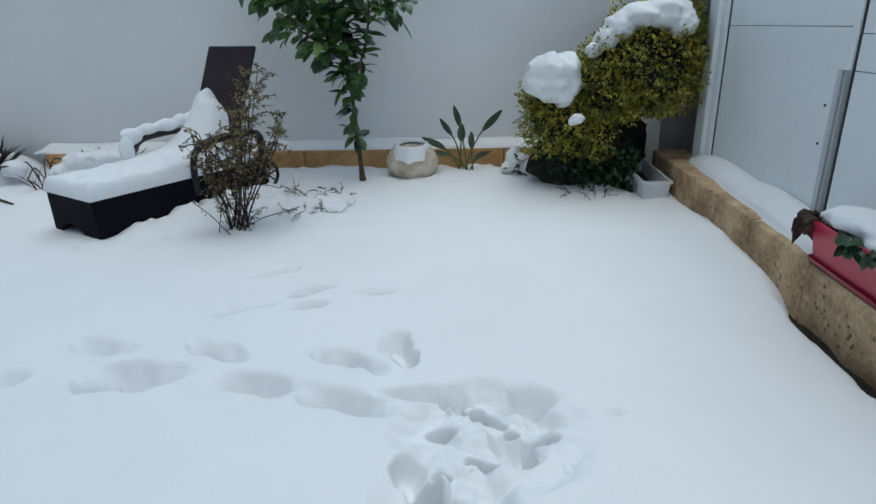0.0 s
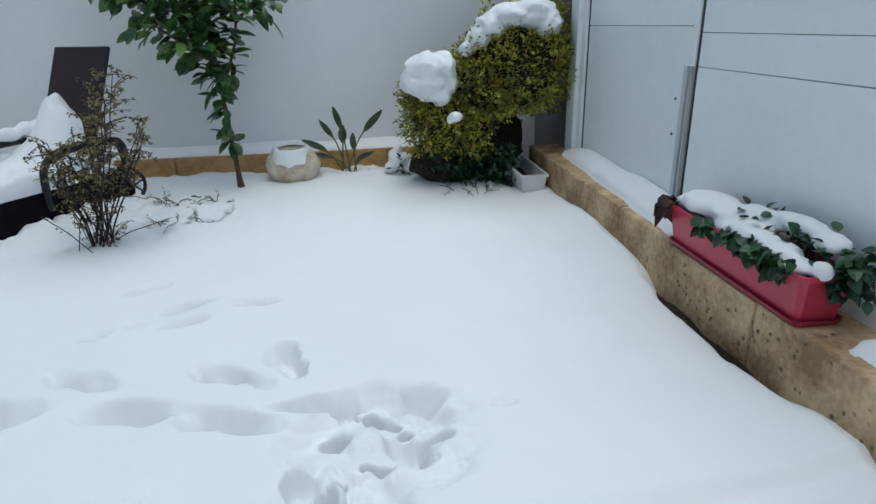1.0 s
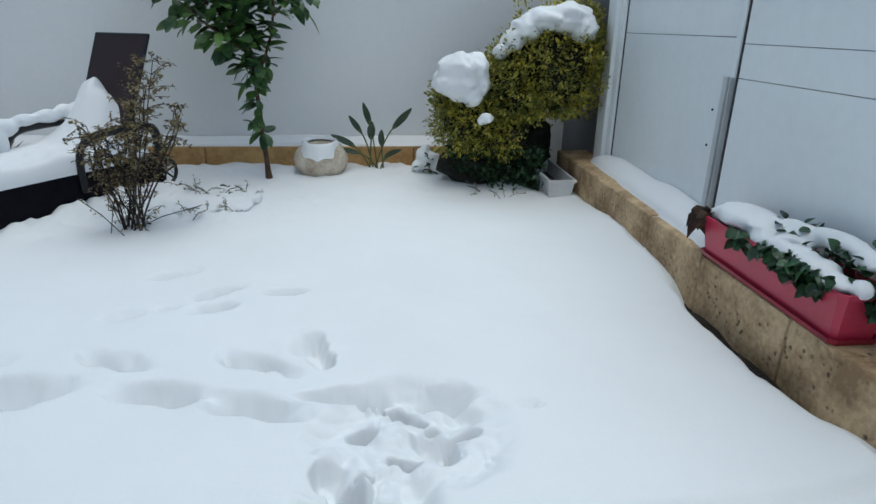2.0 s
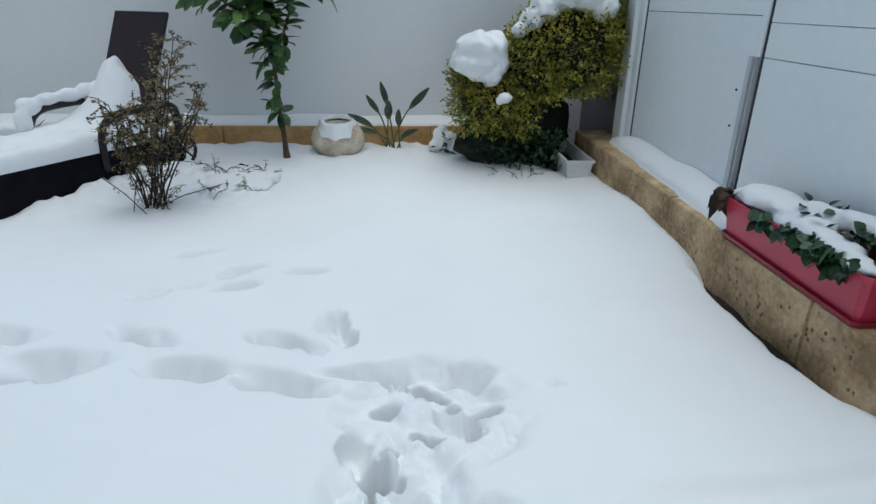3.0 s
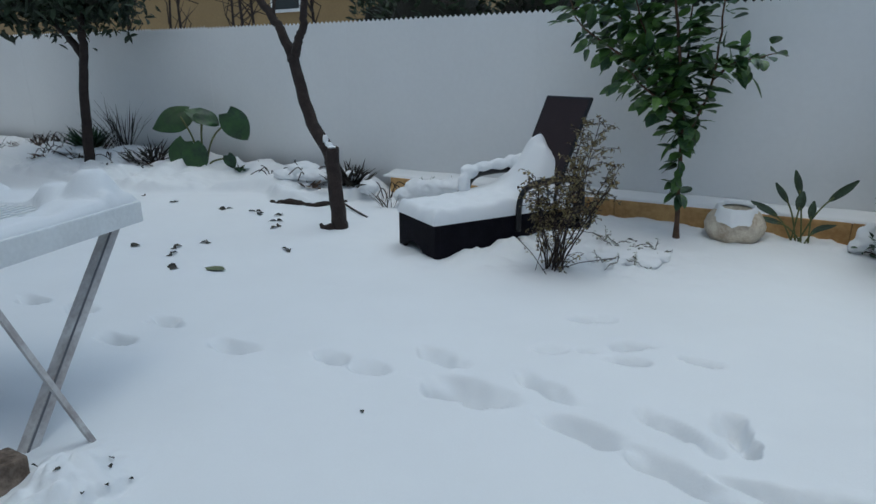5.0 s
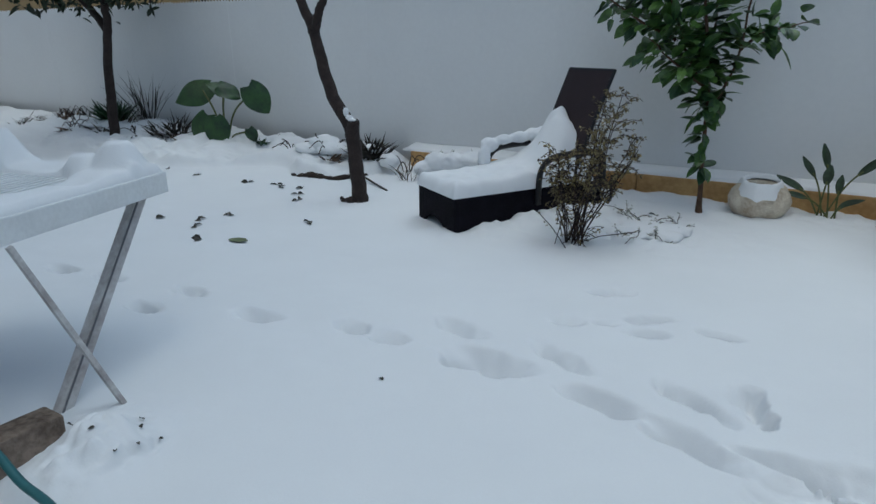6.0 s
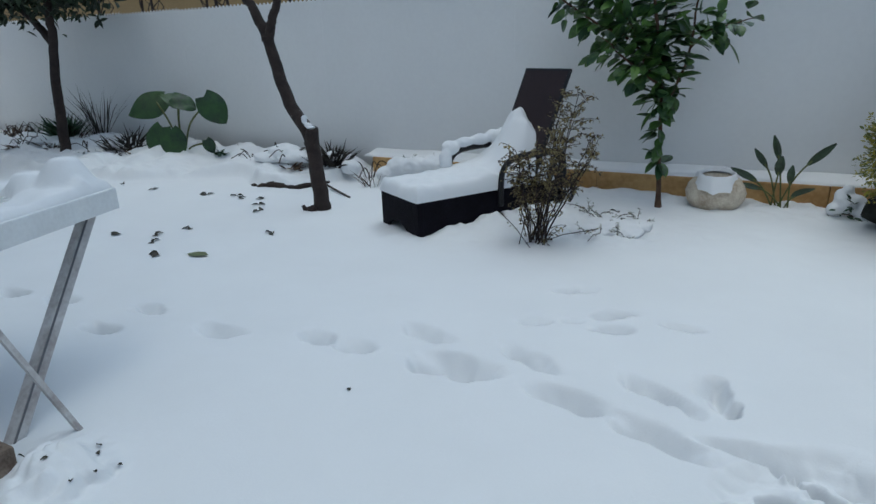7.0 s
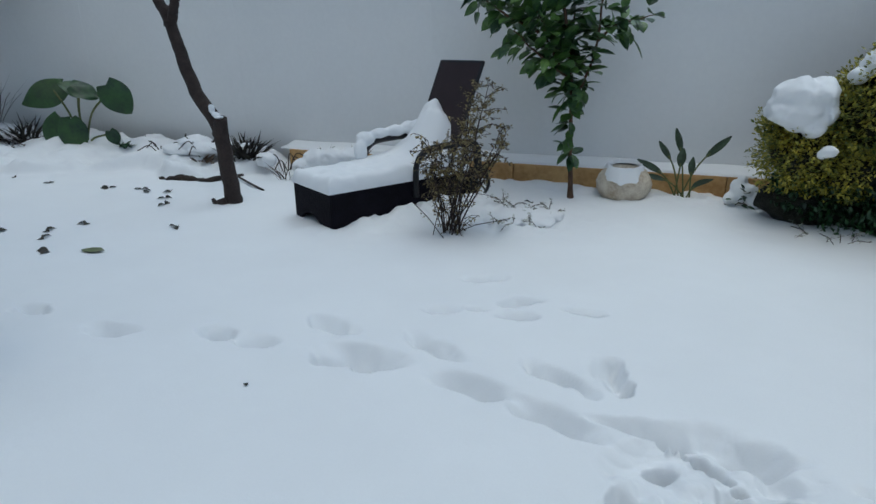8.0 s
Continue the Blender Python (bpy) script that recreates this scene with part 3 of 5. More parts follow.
for x in (0.262, -0.262):
    bm = bmesh.new()
    c = Vector((x, 1.2, 0.13))
    tube(bm, [c + Vector((0, 0.085 * math.cos(t), 0.085 * math.sin(t))) for t in (2 * math.pi * i / 20 for i in range(21))], 0.012, 6)
    for i in range(3):
        d = Vector((0, math.cos(i * math.pi / 3 + 0.3), math.sin(i * math.pi / 3 + 0.3))) * 0.08
        tube(bm, [c - d, c + d], 0.007, 5)
    part("wheel", bm, BLACK, lounger)


def seat_snow(x, y):
    d = np.minimum(np.minimum(x + 0.268, 0.242 - x), np.minimum(y + 0.01, 1.12 - y)) + 0.008 * grain(x * 14, y * 14, 41)
    t = 0.085 + 0.02 * grain(x * 5, y * 5, 42) + 0.008 * grain(x * 17, y * 17, 43)
    t = t + 0.03 * smoothstep(0.3, 0.75, y)
    pile = np.exp(-((y - 1.02) / 0.17) ** 2 - ((x + 0.03) / 0.17) ** 2)
    t = t + 0.31 * pile * (1 + 0.2 * grain(x * 7, y * 7, 44) + 0.1 * grain(x * 16, y * 16, 45)) + 0.05 * smoothstep(0.65, 0.9, y)
    t = t - 0.06 * np.exp(-((x - 0.19) / 0.05) ** 2) * smoothstep(0.55, 0.75, y)
    return 0.238 + t * roll(d, 0.045)


snow = sheet("snow_on_lounger", steps((-0.268, 0.242, 0.0121)), steps((-0.01, 1.12, 0.012)), seat_snow, SNOW, 0.232)
snow.matrix_world = L
tagged(snow, "thick soft snow on the lounger seat", "snow", kind="stuff")
arm = snow_pile("snow_on_armrest", [((-0.245, 0.56, 0.46), (0.05, 0.075, 0.055)), ((-0.245, 0.68, 0.49), (0.04, 0.08, 0.04)), ((-0.245, 0.82, 0.495), (0.045, 0.09, 0.045)),
                                    ((-0.24, 0.95, 0.51), (0.05, 0.09, 0.05)), ((-0.18, 1.0, 0.48), (0.09, 0.1, 0.1)), ((-0.22, 0.5, 0.38), (0.04, 0.05, 0.08))],
                "lumps of snow on the lounger armrest")
arm.matrix_world = L

# ---- laurel tree ----
laurel = thing("laurel_tree", pose(-0.32, 4.95, -0.02), "young evergreen laurel tree with glossy dark leaves", "tree")
STEMS = [
    [(0.0, 0, -0.05), (-0.012, 0.0, 0.2), (-0.03, 0, 0.42), (-0.045, 0, 0.8), (-0.1, -0.02, 1.2), (-0.17, -0.05, 1.65), (-0.2, -0.06, 2.1), (-0.2, -0.05, 2.5)],
    [(-0.045, 0, 0.72), (0.05, 0.02, 0.9), (0.11, 0.02, 1.16), (0.125, 0.0, 1.6), (0.14, 0.0, 2.05), (0.12, 0, 2.4)],
    [(-0.06, 0, 0.85), (-0.18, -0.05, 1.05), (-0.28, -0.08, 1.3), (-0.42, -0.1, 1.65), (-0.5, -0.1, 2.1)],
    [(-0.28, -0.08, 1.18), (-0.45, -0.1, 1.27), (-0.6, -0.12, 1.36), (-0.78, -0.12, 1.5), (-0.88, -0.12, 1.7)],
    [(0.11, 0.02, 1.12), (0.2, 0.0, 1.21), (0.3, 0, 1.24), (0.46, 0, 1.28)],
    [(-0.1, -0.02, 0.9), (-0.2, -0.15, 1.0), (-0.32, -0.2, 1.1), (-0.42, -0.22, 1.2)],
    [(-0.28, -0.08, 1.3), (-0.5, 0.02, 1.5), (-0.7, 0.05, 1.65), (-0.9, 0.0, 1.85)],
    [(-0.07, 0.0, 1.0), (-0.08, 0.15, 1.25), (-0.1, 0.2, 1.6), (-0.05, 0.2, 2.1)],
]
random.seed(11)
bm = bmesh.new()
for i, s in enumerate(STEMS):
    pts = wobbled(spline(s, 5), 0.012, i)
    r0 = 0.019 if i == 0 else 0.011
    tube(bm, pts, [r0 * (1 - 0.75 * j / (len(pts) - 1)) * (1.7 - 0.2 * j if i == 0 and j < 4 else 1) for j in range(len(pts))], 8)
part("trunk", bm, PALEBARK, laurel, "slim brown trunk and stems", True)
bm = bmesh.new()
for i, s in enumerate(STEMS):
    pts = spline(s, 12)
    n = (250, 170, 180, 100, 46, 60, 110, 90)[i]
    for _ in range(n):
        j = random.randrange(len(pts) - 1)
        if i == 0 and pts[j].z < 0.32:
            continue
        p = pts[j].lerp(pts[j + 1], random.random())
        along = (pts[j + 1] - pts[j]).normalized()
        out = Vector((random.gauss(0, 1), random.gauss(0, 0.9), random.gauss(0.05, 0.35)))
        out = (out - along * out.dot(along)).normalized()
        twig = random.uniform(0.01, 0.12 if p.z > 0.7 else 0.03)
        way = out * 1.0 + along * 0.4 + Vector((0, 0, random.uniform(-1.6, 0.1) if p.z < 0.9 else random.uniform(-0.5, 0.2)))
        at, length = p + out * twig, random.uniform(0.09, 0.16)
        tip = at + way.normalized() * length * 0.8
        if i != 4 and not -0.1 - 0.75 * max(0, tip.z - 0.36) < tip.x < 0.05 + 0.5 * max(0, min(tip.z, 1.2) - 0.72):
            continue
        leaf(bm, at, way, length, random.uniform(0.058, 0.085), 0.22, random.uniform(0.0, 0.4), None, OVAL)
part("crown", bm, LEAF, laurel, "glossy dark green leaves")

# ---- nandina by the lounger ----
nandina = thing("nandina_shrub", pose(-0.84, 3.84, 0), "thin brown nandina shrub with small winter leaves", "shrub")
random.seed(5)
tips, bm = [], bmesh.new()
for i in range(17):
    a = random.uniform(0, 6.28)
    b0 = Vector((random.gauss(0, 0.035), random.gauss(0, 0.035), -0.03))
    lean = Vector((random.uniform(-0.02, 0.34), random.gauss(0, 0.1), random.uniform(0.6, 0.95))) if i < 10 else Vector((random.uniform(-0.17, 0.04), random.gauss(0.02, 0.07), random.uniform(0.3, 0.6)))
    pts = wobbled(spline([b0, b0 + lean * 0.35 + Vector((0, 0, 0.02)), b0 + lean * 0.7, b0 + lean], 4), 0.012, i + 20)
    tube(bm, pts, [0.0055 * (1 - 0.6 * j / (len(pts) - 1)) for j in range(len(pts))], 5)
    for k in range(27):
        j = random.randrange(5, len(pts))
        if random.random() < 0.1:
            j = random.randrange(1, 5)
        w = Vector((random.gauss(0, 1), random.gauss(0, 1), random.gauss(0.25, 0.5))).normalized()
        ln = random.uniform(0.04, 0.13)
        tip = pts[j] + w * ln
        if -0.26 < tip.x < 0.4:
            tube(bm, [pts[j], pts[j] + w * ln * 0.6 + Vector((0, 0, 0.008)), tip], 0.0018, 3)
            tips.append((pts[j], tip))
for i in range(7):
    a = random.uniform(0, 6.28)
    b0 = Vector((random.gauss(0, 0.06), random.gauss(0, 0.05), -0.02))
    t1 = b0 + Vector((random.gauss(0, 0.12), random.gauss(0, 0.1), random.uniform(0.14, 0.25)))
    tube(bm, [b0, (b0 + t1) / 2 + Vector((0, 0, 0.02)), t1], 0.0025, 4)
    tips.append((b0.lerp(t1, 0.4), t1))
tagged(part("stem", bm, BARK, nandina), kind="stuff")
bm = bmesh.new()
for p, q in tips:
    for _ in range(11 if q.z > 0.35 else 6):
        t = random.uniform(0.2, 1.05)
        w = Vector((random.gauss(0, 1), random.gauss(0, 1), random.gauss(0, 0.6)))
        leaf(bm, p.lerp(q, t), w, random.uniform(0.014, 0.028), random.uniform(0.008, 0.013), 0.2, 0.2)
part("foliage", bm, NANDINA, nandina, "small olive and bronze leaves")

# ---- bush in the corner ----
LOBES = [((1.11, 4.8, 0.46), (0.26, 0.3, 0.27)), ((1.62, 4.8, 0.8), (0.4, 0.34, 0.36)), ((1.38, 4.78, 0.66), (0.26, 0.3, 0.26)),
         ((1.82, 4.85, 0.95), (0.2, 0.26, 0.26)), ((1.32, 4.76, 0.36), (0.24, 0.26, 0.17)), ((1.03, 4.8, 0.6), (0.16, 0.22, 0.16))]
bush = thing("privet_bush", pose(1.4, 4.8, 0), "olive-green clipped evergreen bush under caps of snow", "bush")
back_to = Vector((-1.4, -4.8, 0))
# dark lumps painted as the shade within the bush and at its foot
lumps("shade_core", CORE, bush, [(Vector(c) + back_to, [0.72 * v for v in r]) for c, r in LOBES]
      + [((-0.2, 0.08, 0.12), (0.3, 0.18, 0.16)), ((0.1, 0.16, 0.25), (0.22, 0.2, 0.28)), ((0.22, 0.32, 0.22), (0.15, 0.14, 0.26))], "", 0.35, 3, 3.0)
bm = bmesh.new()
for x, y in ((0.0, 0.0), (0.06, 0.05), (-0.1, 0.06)):
    tube(bm, wobbled([(x, y, -0.03), (x * 1.3, y, 0.25), (x * 1.7 + 0.05, y, 0.6)], 0.02, x), [0.02, 0.016, 0.01], 7)
part("stem", bm, BARK, bush, "", True)
random.seed(7)
bm = bmesh.new()
for c, r in LOBES:
    c = Vector(c) + back_to
    area = r[0] * r[2] + r[1] * (r[0] + r[2])
    for _ in range(int(1350 * area / 0.14)):
        d = Vector((random.gauss(0, 1), random.gauss(0, 1), random.gauss(0, 1))).normalized()
        if d.y > 0.55:
            continue
        k = 0.84 + 0.2 * random.random() + 0.32 * noise.noise(d * 2.8 + c * 3) + 0.3 * noise.noise(d * 6 + c)
        p = c + Vector((d.x * r[0], d.y * r[1], d.z * r[2])) * k
        if p.x + 1.4 > 1.5 + 0.1 * d.y and p.z < 0.47 + 0.05 * noise.noise(p * 8) or p.x > 0.56:
            continue
        if p.z < 0.2 + 0.07 * noise.noise(p * 9) or p.z < 0.32 and random.random() < 0.4:
            continue
        for _ in range(3):
            w = d + Vector((random.gauss(0, 0.7), random.gauss(0, 0.7), random.gauss(0.25, 0.6)))
            leaf(bm, p + Vector((random.gauss(0, 0.012), random.gauss(0, 0.012), random.gauss(0, 0.012))), w, random.uniform(0.02, 0.036), random.uniform(0.011, 0.018), 0.2, 0.1)
part("foliage", bm, PRIVET, bush, "small olive-yellow leaves")
# lower leaves get a dark green in place of the shade down there
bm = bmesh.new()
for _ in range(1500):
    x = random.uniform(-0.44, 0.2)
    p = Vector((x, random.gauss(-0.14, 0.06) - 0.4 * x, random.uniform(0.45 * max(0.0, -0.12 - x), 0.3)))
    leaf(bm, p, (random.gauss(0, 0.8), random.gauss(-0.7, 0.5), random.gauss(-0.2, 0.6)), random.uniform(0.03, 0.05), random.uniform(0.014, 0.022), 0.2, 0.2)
part("shade_foliage", bm, DARKLEAF, bush, "lower leaves coloured dark for the shade under the bush")
snow_pile("snow_cap", [((1.0, 4.6, 0.75), (0.16, 0.18, 0.15)), ((0.91, 4.6, 0.71), (0.09, 0.14, 0.07)), ((1.1, 4.6, 0.8), (0.09, 0.15, 0.1)), ((1.08, 4.55, 0.64), (0.07, 0.1, 0.08)), ((0.99, 4.55, 0.65), (0.06, 0.06, 0.06)), ((1.13, 4.6, 0.71), (0.07, 0.12, 0.1))], "rounded cap of snow on the lower bush")
snow_pile("snow_cap", [((1.7, 4.68, 1.11), (0.17, 0.2, 0.1)), ((1.79, 4.62, 1.05), (0.095, 0.14, 0.09)), ((1.55, 4.68, 1.1), (0.15, 0.18, 0.08)), ((1.43, 4.67, 1.04), (0.1, 0.15, 0.09)),
                       ((1.35, 4.67, 0.97), (0.075, 0.12, 0.07)), ((1.27, 4.66, 0.9), (0.05, 0.09, 0.05))], "broad cap of snow on the taller bush")
snow_pile("snow_clump", [((1.16, 4.43, 0.51), (0.045, 0.045, 0.035)), ((1.13, 4.44, 0.49), (0.03, 0.03, 0.03))], "small clump of snow caught in the bush")

# ---- trough beside the bush ----
trough = thing("plastic_trough", pose(1.65, 4.63, 0.012), "empty pale grey plastic planter trough", "planter")
bm = bmesh.new()


def ring(bm, hx, hy, z):
    return [bm.verts.new((x, y, z)) for x, y in ((-hx, -hy), (hx, -hy), (hx, hy), (-hx, hy))]


rings = [ring(bm, *q) for q in ((0.066, 0.3, -0.045), (0.083, 0.325, 0.108), (0.094, 0.336, 0.108), (0.094, 0.336, 0.124), (0.077, 0.319, 0.124), (0.06, 0.295, 0.02))]
for a, b in zip(rings, rings[1:]):
    for j in range(4):
        bm.faces.new((a[j], a[(j + 1) % 4], b[(j + 1) % 4], b[j]))
bm.faces.new(rings[0][::-1])
part("body", bm, TROUGH, trough)
boxed("soil", SOIL, trough, -0.062, 0.062, -0.296, 0.296, 0.015, 0.035)

# ---- pot by the back kerb ----
pot = thing("round_pot", pose(0.03, 5.17, 0), "squat whitewashed stone pot with snow round its mouth", "pot")
bm = bmesh.new()
PROFILE = [(0.12, -0.05), (0.165, 0.0), (0.195, 0.05), (0.204, 0.1), (0.19, 0.15), (0.155, 0.195), (0.12, 0.215), (0.1, 0.21), (0.09, 0.19), (0.1, 0.12), (0.08, 0.05)]
prev = None
for r, z in PROFILE:
    row = [bm.verts.new((r * math.cos(t) * (1 + 0.03 * noise.noise(Vector((math.cos(t) * 2, math.sin(t) * 2, z * 9)))), r * math.sin(t) * (1 + 0.03 * noise.noise(Vector((math.cos(t) * 2, math.sin(t) * 2, z * 9)))), z))
           for t in (2 * math.pi * i / 28 for i in range(28))]
    if prev:
        for j in range(28):
            bm.faces.new((prev[j], prev[(j + 1) % 28], row[(j + 1) % 28], row[j]))
    prev = row
bm.faces.new(prev[::-1])
part("body", bm, POT, pot, "", True)
bm = bmesh.new()
rows = []
for i in range(36):
    t = 2 * math.pi * i / 36
    front = max(0, -math.sin(t)) ** 2
    spread = 0.016 + 0.075 * front ** 1.6 + 0.04 * noise.noise(Vector((math.cos(t) * 4, math.sin(t) * 4, 0.4)))
    row = []
    for a in range(9):
        u = a / 8
        r = 0.1 + u * (0.035 + spread)
        z = 0.216 + 0.012 * math.sin(t) + 0.03 * math.sin(math.pi * min(1, u * 1.1)) - max(0, u - 0.4) ** 1.4 * (0.045 + spread * 1.3)
        row.append(bm.verts.new((r * math.cos(t), r * math.sin(t), z + 0.006 * noise.noise(Vector((math.cos(t) * 5, math.sin(t) * 5, u * 4))))))
    rows.append(row)
for i in range(36):
    a, b = rows[i], rows[(i + 1) % 36]
    for j in range(8):
        bm.faces.new((a[j], b[j], b[j + 1], a[j + 1]))
ringsnow = part("snow_on_pot", bm, SNOW, None, "", True)
ringsnow.matrix_world = pose(0.03, 5.17, 0.0)
tagged(ringsnow, "ring of snow lying on the pot", "snow", kind="stuff")

# ---- strelitzia ----
strel = thing("strelitzia", pose(0.44, 5.24, 0), "strelitzia with upright paddle leaves standing in snow", "plant")
random.seed(3)
for i, (x, z, y, ln, w) in enumerate(((-0.33, 0.275, -0.05, 0.2, 0.05), (-0.195, 0.405, 0.03, 0.17, 0.045), (-0.087, 0.5, 0.04, 0.18, 0.05), (-0.02, 0.37, -0.03, 0.16, 0.065),
                                      (0.28, 0.465, 0.0, 0.24, 0.055), (0.05, 0.31, -0.03, 0.15, 0.05), (-0.27, 0.17, -0.06, 0.16, 0.04), (0.2, 0.16, -0.04, 0.16, 0.04))):
    tip = Vector((x, y, z))
    base = Vector((random.uniform(-0.05, 0.06), random.uniform(-0.03, 0.03), -0.03))
    bend = base.lerp(tip, 0.5) + Vector((-x * 0.12, 0, 0.04))
    pts = spline([base, bend, tip], 8)
    start = next(j for j, p in enumerate(pts) if (tip - p).length < ln)
    bm = bmesh.new()
    tube(bm, pts[:start + 2], 0.006, 6)
    stem = part("stalk", bm, STEM, strel, "", True)
    bm = bmesh.new()
    blade = pts[start:]
    left, mid, right = [], [], []
    for j, p in enumerate(blade):
        t = j / (len(blade) - 1)
        d = (blade[min(j + 1, len(blade) - 1)] - blade[max(j - 1, 0)]).normalized()
        side = d.cross(Vector((0.2 * (-1) ** i, -1, 0.25))).normalized()
        half = w / 2 * math.sin(math.pi * min(0.97, 0.08 + 0.92 * t)) ** 0.7
        up = side.cross(d)
        mid.append(bm.verts.new(p))
        left.append(bm.verts.new(p + side * half + up * half * 0.35))
        right.append(bm.verts.new(p - side * half + up * half * 0.35))
    for j in range(len(blade) - 1):
        bm.faces.new((mid[j], mid[j + 1], left[j + 1], left[j]))
        bm.faces.new((mid[j + 1], mid[j], right[j], right[j + 1]))
    part("blade", bm, STREL, stem)

snowy = thing("snowed_shrub", pose(0.86, 5.12, 0), "low plant bowed under wet snow", "shrub")
random.seed(9)
bm = bmesh.new()
for _ in range(60):
    leaf(bm, (random.gauss(0, 0.07), random.gauss(-0.03, 0.05), random.uniform(0.02, 0.14)), (random.gauss(0, 1), random.gauss(-0.4, 1), random.gauss(0, 0.5)), 0.06, 0.02)
part("foliage", bm, DARKLEAF, snowy)
snow_pile("snow_clump", [((0.8, 5.12, 0.13), (0.055, 0.06, 0.07)), ((0.85, 5.09, 0.1), (0.08, 0.06, 0.07)), ((0.93, 5.06, 0.05), (0.07, 0.06, 0.06)), ((0.82, 5.1, 0.19), (0.035, 0.035, 0.04)), ((0.76, 5.1, 0.05), (0.05, 0.05, 0.05))],
          "uneven clump of wet snow on a low plant")

# ---- red planter on the kerb ----
planter = thing("window_box", pose(1.855, 2.408, 0.215), "raspberry-red plastic window box on the stone kerb", "planter")
bm = bmesh.new()


def octagon(bm, hx, hy, cut, z):
    return [bm.verts.new((x, y, z)) for x, y in ((-hx + cut, -hy), (hx - cut, -hy), (hx, -hy + cut), (hx, hy - cut), (hx - cut, hy), (-hx + cut, hy), (-hx, hy - cut), (-hx, -hy + cut))]


rings = [octagon(bm, *q) for q in ((0.068, 0.37, 0.014, 0.012), (0.085, 0.388, 0.018, 0.145), (0.092, 0.394, 0.02, 0.147), (0.092, 0.394, 0.02, 0.163), (0.082, 0.384, 0.016, 0.163), (0.08, 0.381, 0.016, 0.13))]
for a, b in zip(rings, rings[1:]):
    for j in range(8):
        bm.faces.new((a[j], a[(j + 1) % 8], b[(j + 1) % 8], b[j]))
bm.faces.new(rings[0][::-1])
part("box", bm, RED, planter)
bm = bmesh.new()
rings = [octagon(bm, *q) for q in ((0.074, 0.378, 0.016, 0.0), (0.083, 0.388, 0.02, 0.02), (0.078, 0.382, 0.018, 0.02), (0.07, 0.372, 0.016, 0.008))]
for a, b in zip(rings, rings[1:]):
    for j in range(8):
        bm.faces.new((a[j], a[(j + 1) % 8], b[(j + 1) % 8], b[j]))
bm.faces.new(rings[-1])
part("tray", bm, REDDARK, planter, "darker red drip tray")
boxed("soil", SOIL, planter, -0.078, 0.078, -0.375, 0.375, 0.13, 0.145)
random.seed(21)
bm = bmesh.new()
for k in range(430):
    if k < 230:
        y, x, z = random.triangular(-0.37, 0.02, -0.22) if k < 200 else random.uniform(0.06, 0.16), -0.082 + random.gauss(0, 0.016), random.uniform(0.14, 0.2)
        w = (-0.6 + random.gauss(0, 0.4), random.gauss(-0.2, 0.7), random.gauss(-0.35, 0.4))
    elif k < 340:
        y, x, z = random.uniform(-0.44, -0.34), random.uniform(0.0, 0.11), random.uniform(0.1, 0.24)
        w = (random.gauss(0, 0.6), -0.6 + random.gauss(0, 0.4), random.gauss(-0.1, 0.5))
    else:
        y, x, z = random.uniform(-0.36, 0.12), random.uniform(-0.03, 0.1), random.uniform(0.18, 0.25)
        w = (random.gauss(-0.2, 0.7), random.gauss(0, 0.7), random.gauss(0.2, 0.4))
    leaf(bm, (x, y, z), w, random.uniform(0.03, 0.052), random.uniform(0.026, 0.04), 0.2, random.uniform(0.1, 0.7), None, OVAL)
part("foliage", bm, DARKLEAF, planter, "dark green rounded leaves")
bm = bmesh.new()
for _ in range(16):
    leaf(bm, (random.uniform(-0.1, 0.0), 0.32 + random.uniform(0.0, 0.05), 0.15 + random.uniform(0, 0.05)), (random.gauss(-0.5, 0.4), 1, random.gauss(-0.45, 0.3)), random.uniform(0.06, 0.095), 0.08, 0.3, 0.7)
part("withered_foliage", bm, DRY, planter, "withered grey-brown leaves")
snow_pile("snow_on_window_box", [((1.86, 2.66, 0.405), (0.095, 0.13, 0.045)), ((1.865, 2.53, 0.41), (0.085, 0.14, 0.045)), ((1.82, 2.46, 0.39), (0.05, 0.08, 0.03)), ((1.9, 2.4, 0.43), (0.05, 0.12, 0.035)),
                                ((1.815, 2.33, 0.4), (0.055, 0.1, 0.035)), ((1.86, 2.4, 0.405), (0.05, 0.09, 0.035)), ((1.915, 2.24, 0.45), (0.045, 0.13, 0.035)), ((1.815, 2.2, 0.395), (0.055, 0.09, 0.032)),
                                ((1.9, 2.1, 0.445), (0.05, 0.06, 0.03)), ((1.8, 2.1, 0.385), (0.045, 0.06, 0.028)), ((1.83, 2.03, 0.39), (0.03, 0.035, 0.03)), ((1.83, 2.76, 0.385), (0.05, 0.06, 0.03))],
          "thick snow over the plants in the window box")

# ---- bare tree ----
tree = thing("bare_tree", pose(-2.6, 3.98, -0.055, 0, 3.0, 0), "leaning bare tree with a pruned stub and dark bark", "tree")
bm = bmesh.new()
tube(bm, wobbled(spline([(-0.01, 0, -0.08), (-0.02, 0, 0.08), (-0.06, 0, 0.32), (-0.125, 0.02, 0.6), (-0.305, 0.03, 0.82), (-0.425, 0.03, 1.12), (-0.48, 0.03, 1.3)], 6), 0.008, 2),
     [0.064 - 0.0007 * i for i in range(37)], 12)
tube(bm, spline([(-0.11, 0.02, 0.54), (-0.085, 0.0, 0.62), (-0.07, -0.01, 0.665)], 4), [0.06, 0.055, 0.052, 0.05, 0.048, 0.047, 0.046, 0.045, 0.043], 10)
part("trunk", bm, BARK, tree, "", True)
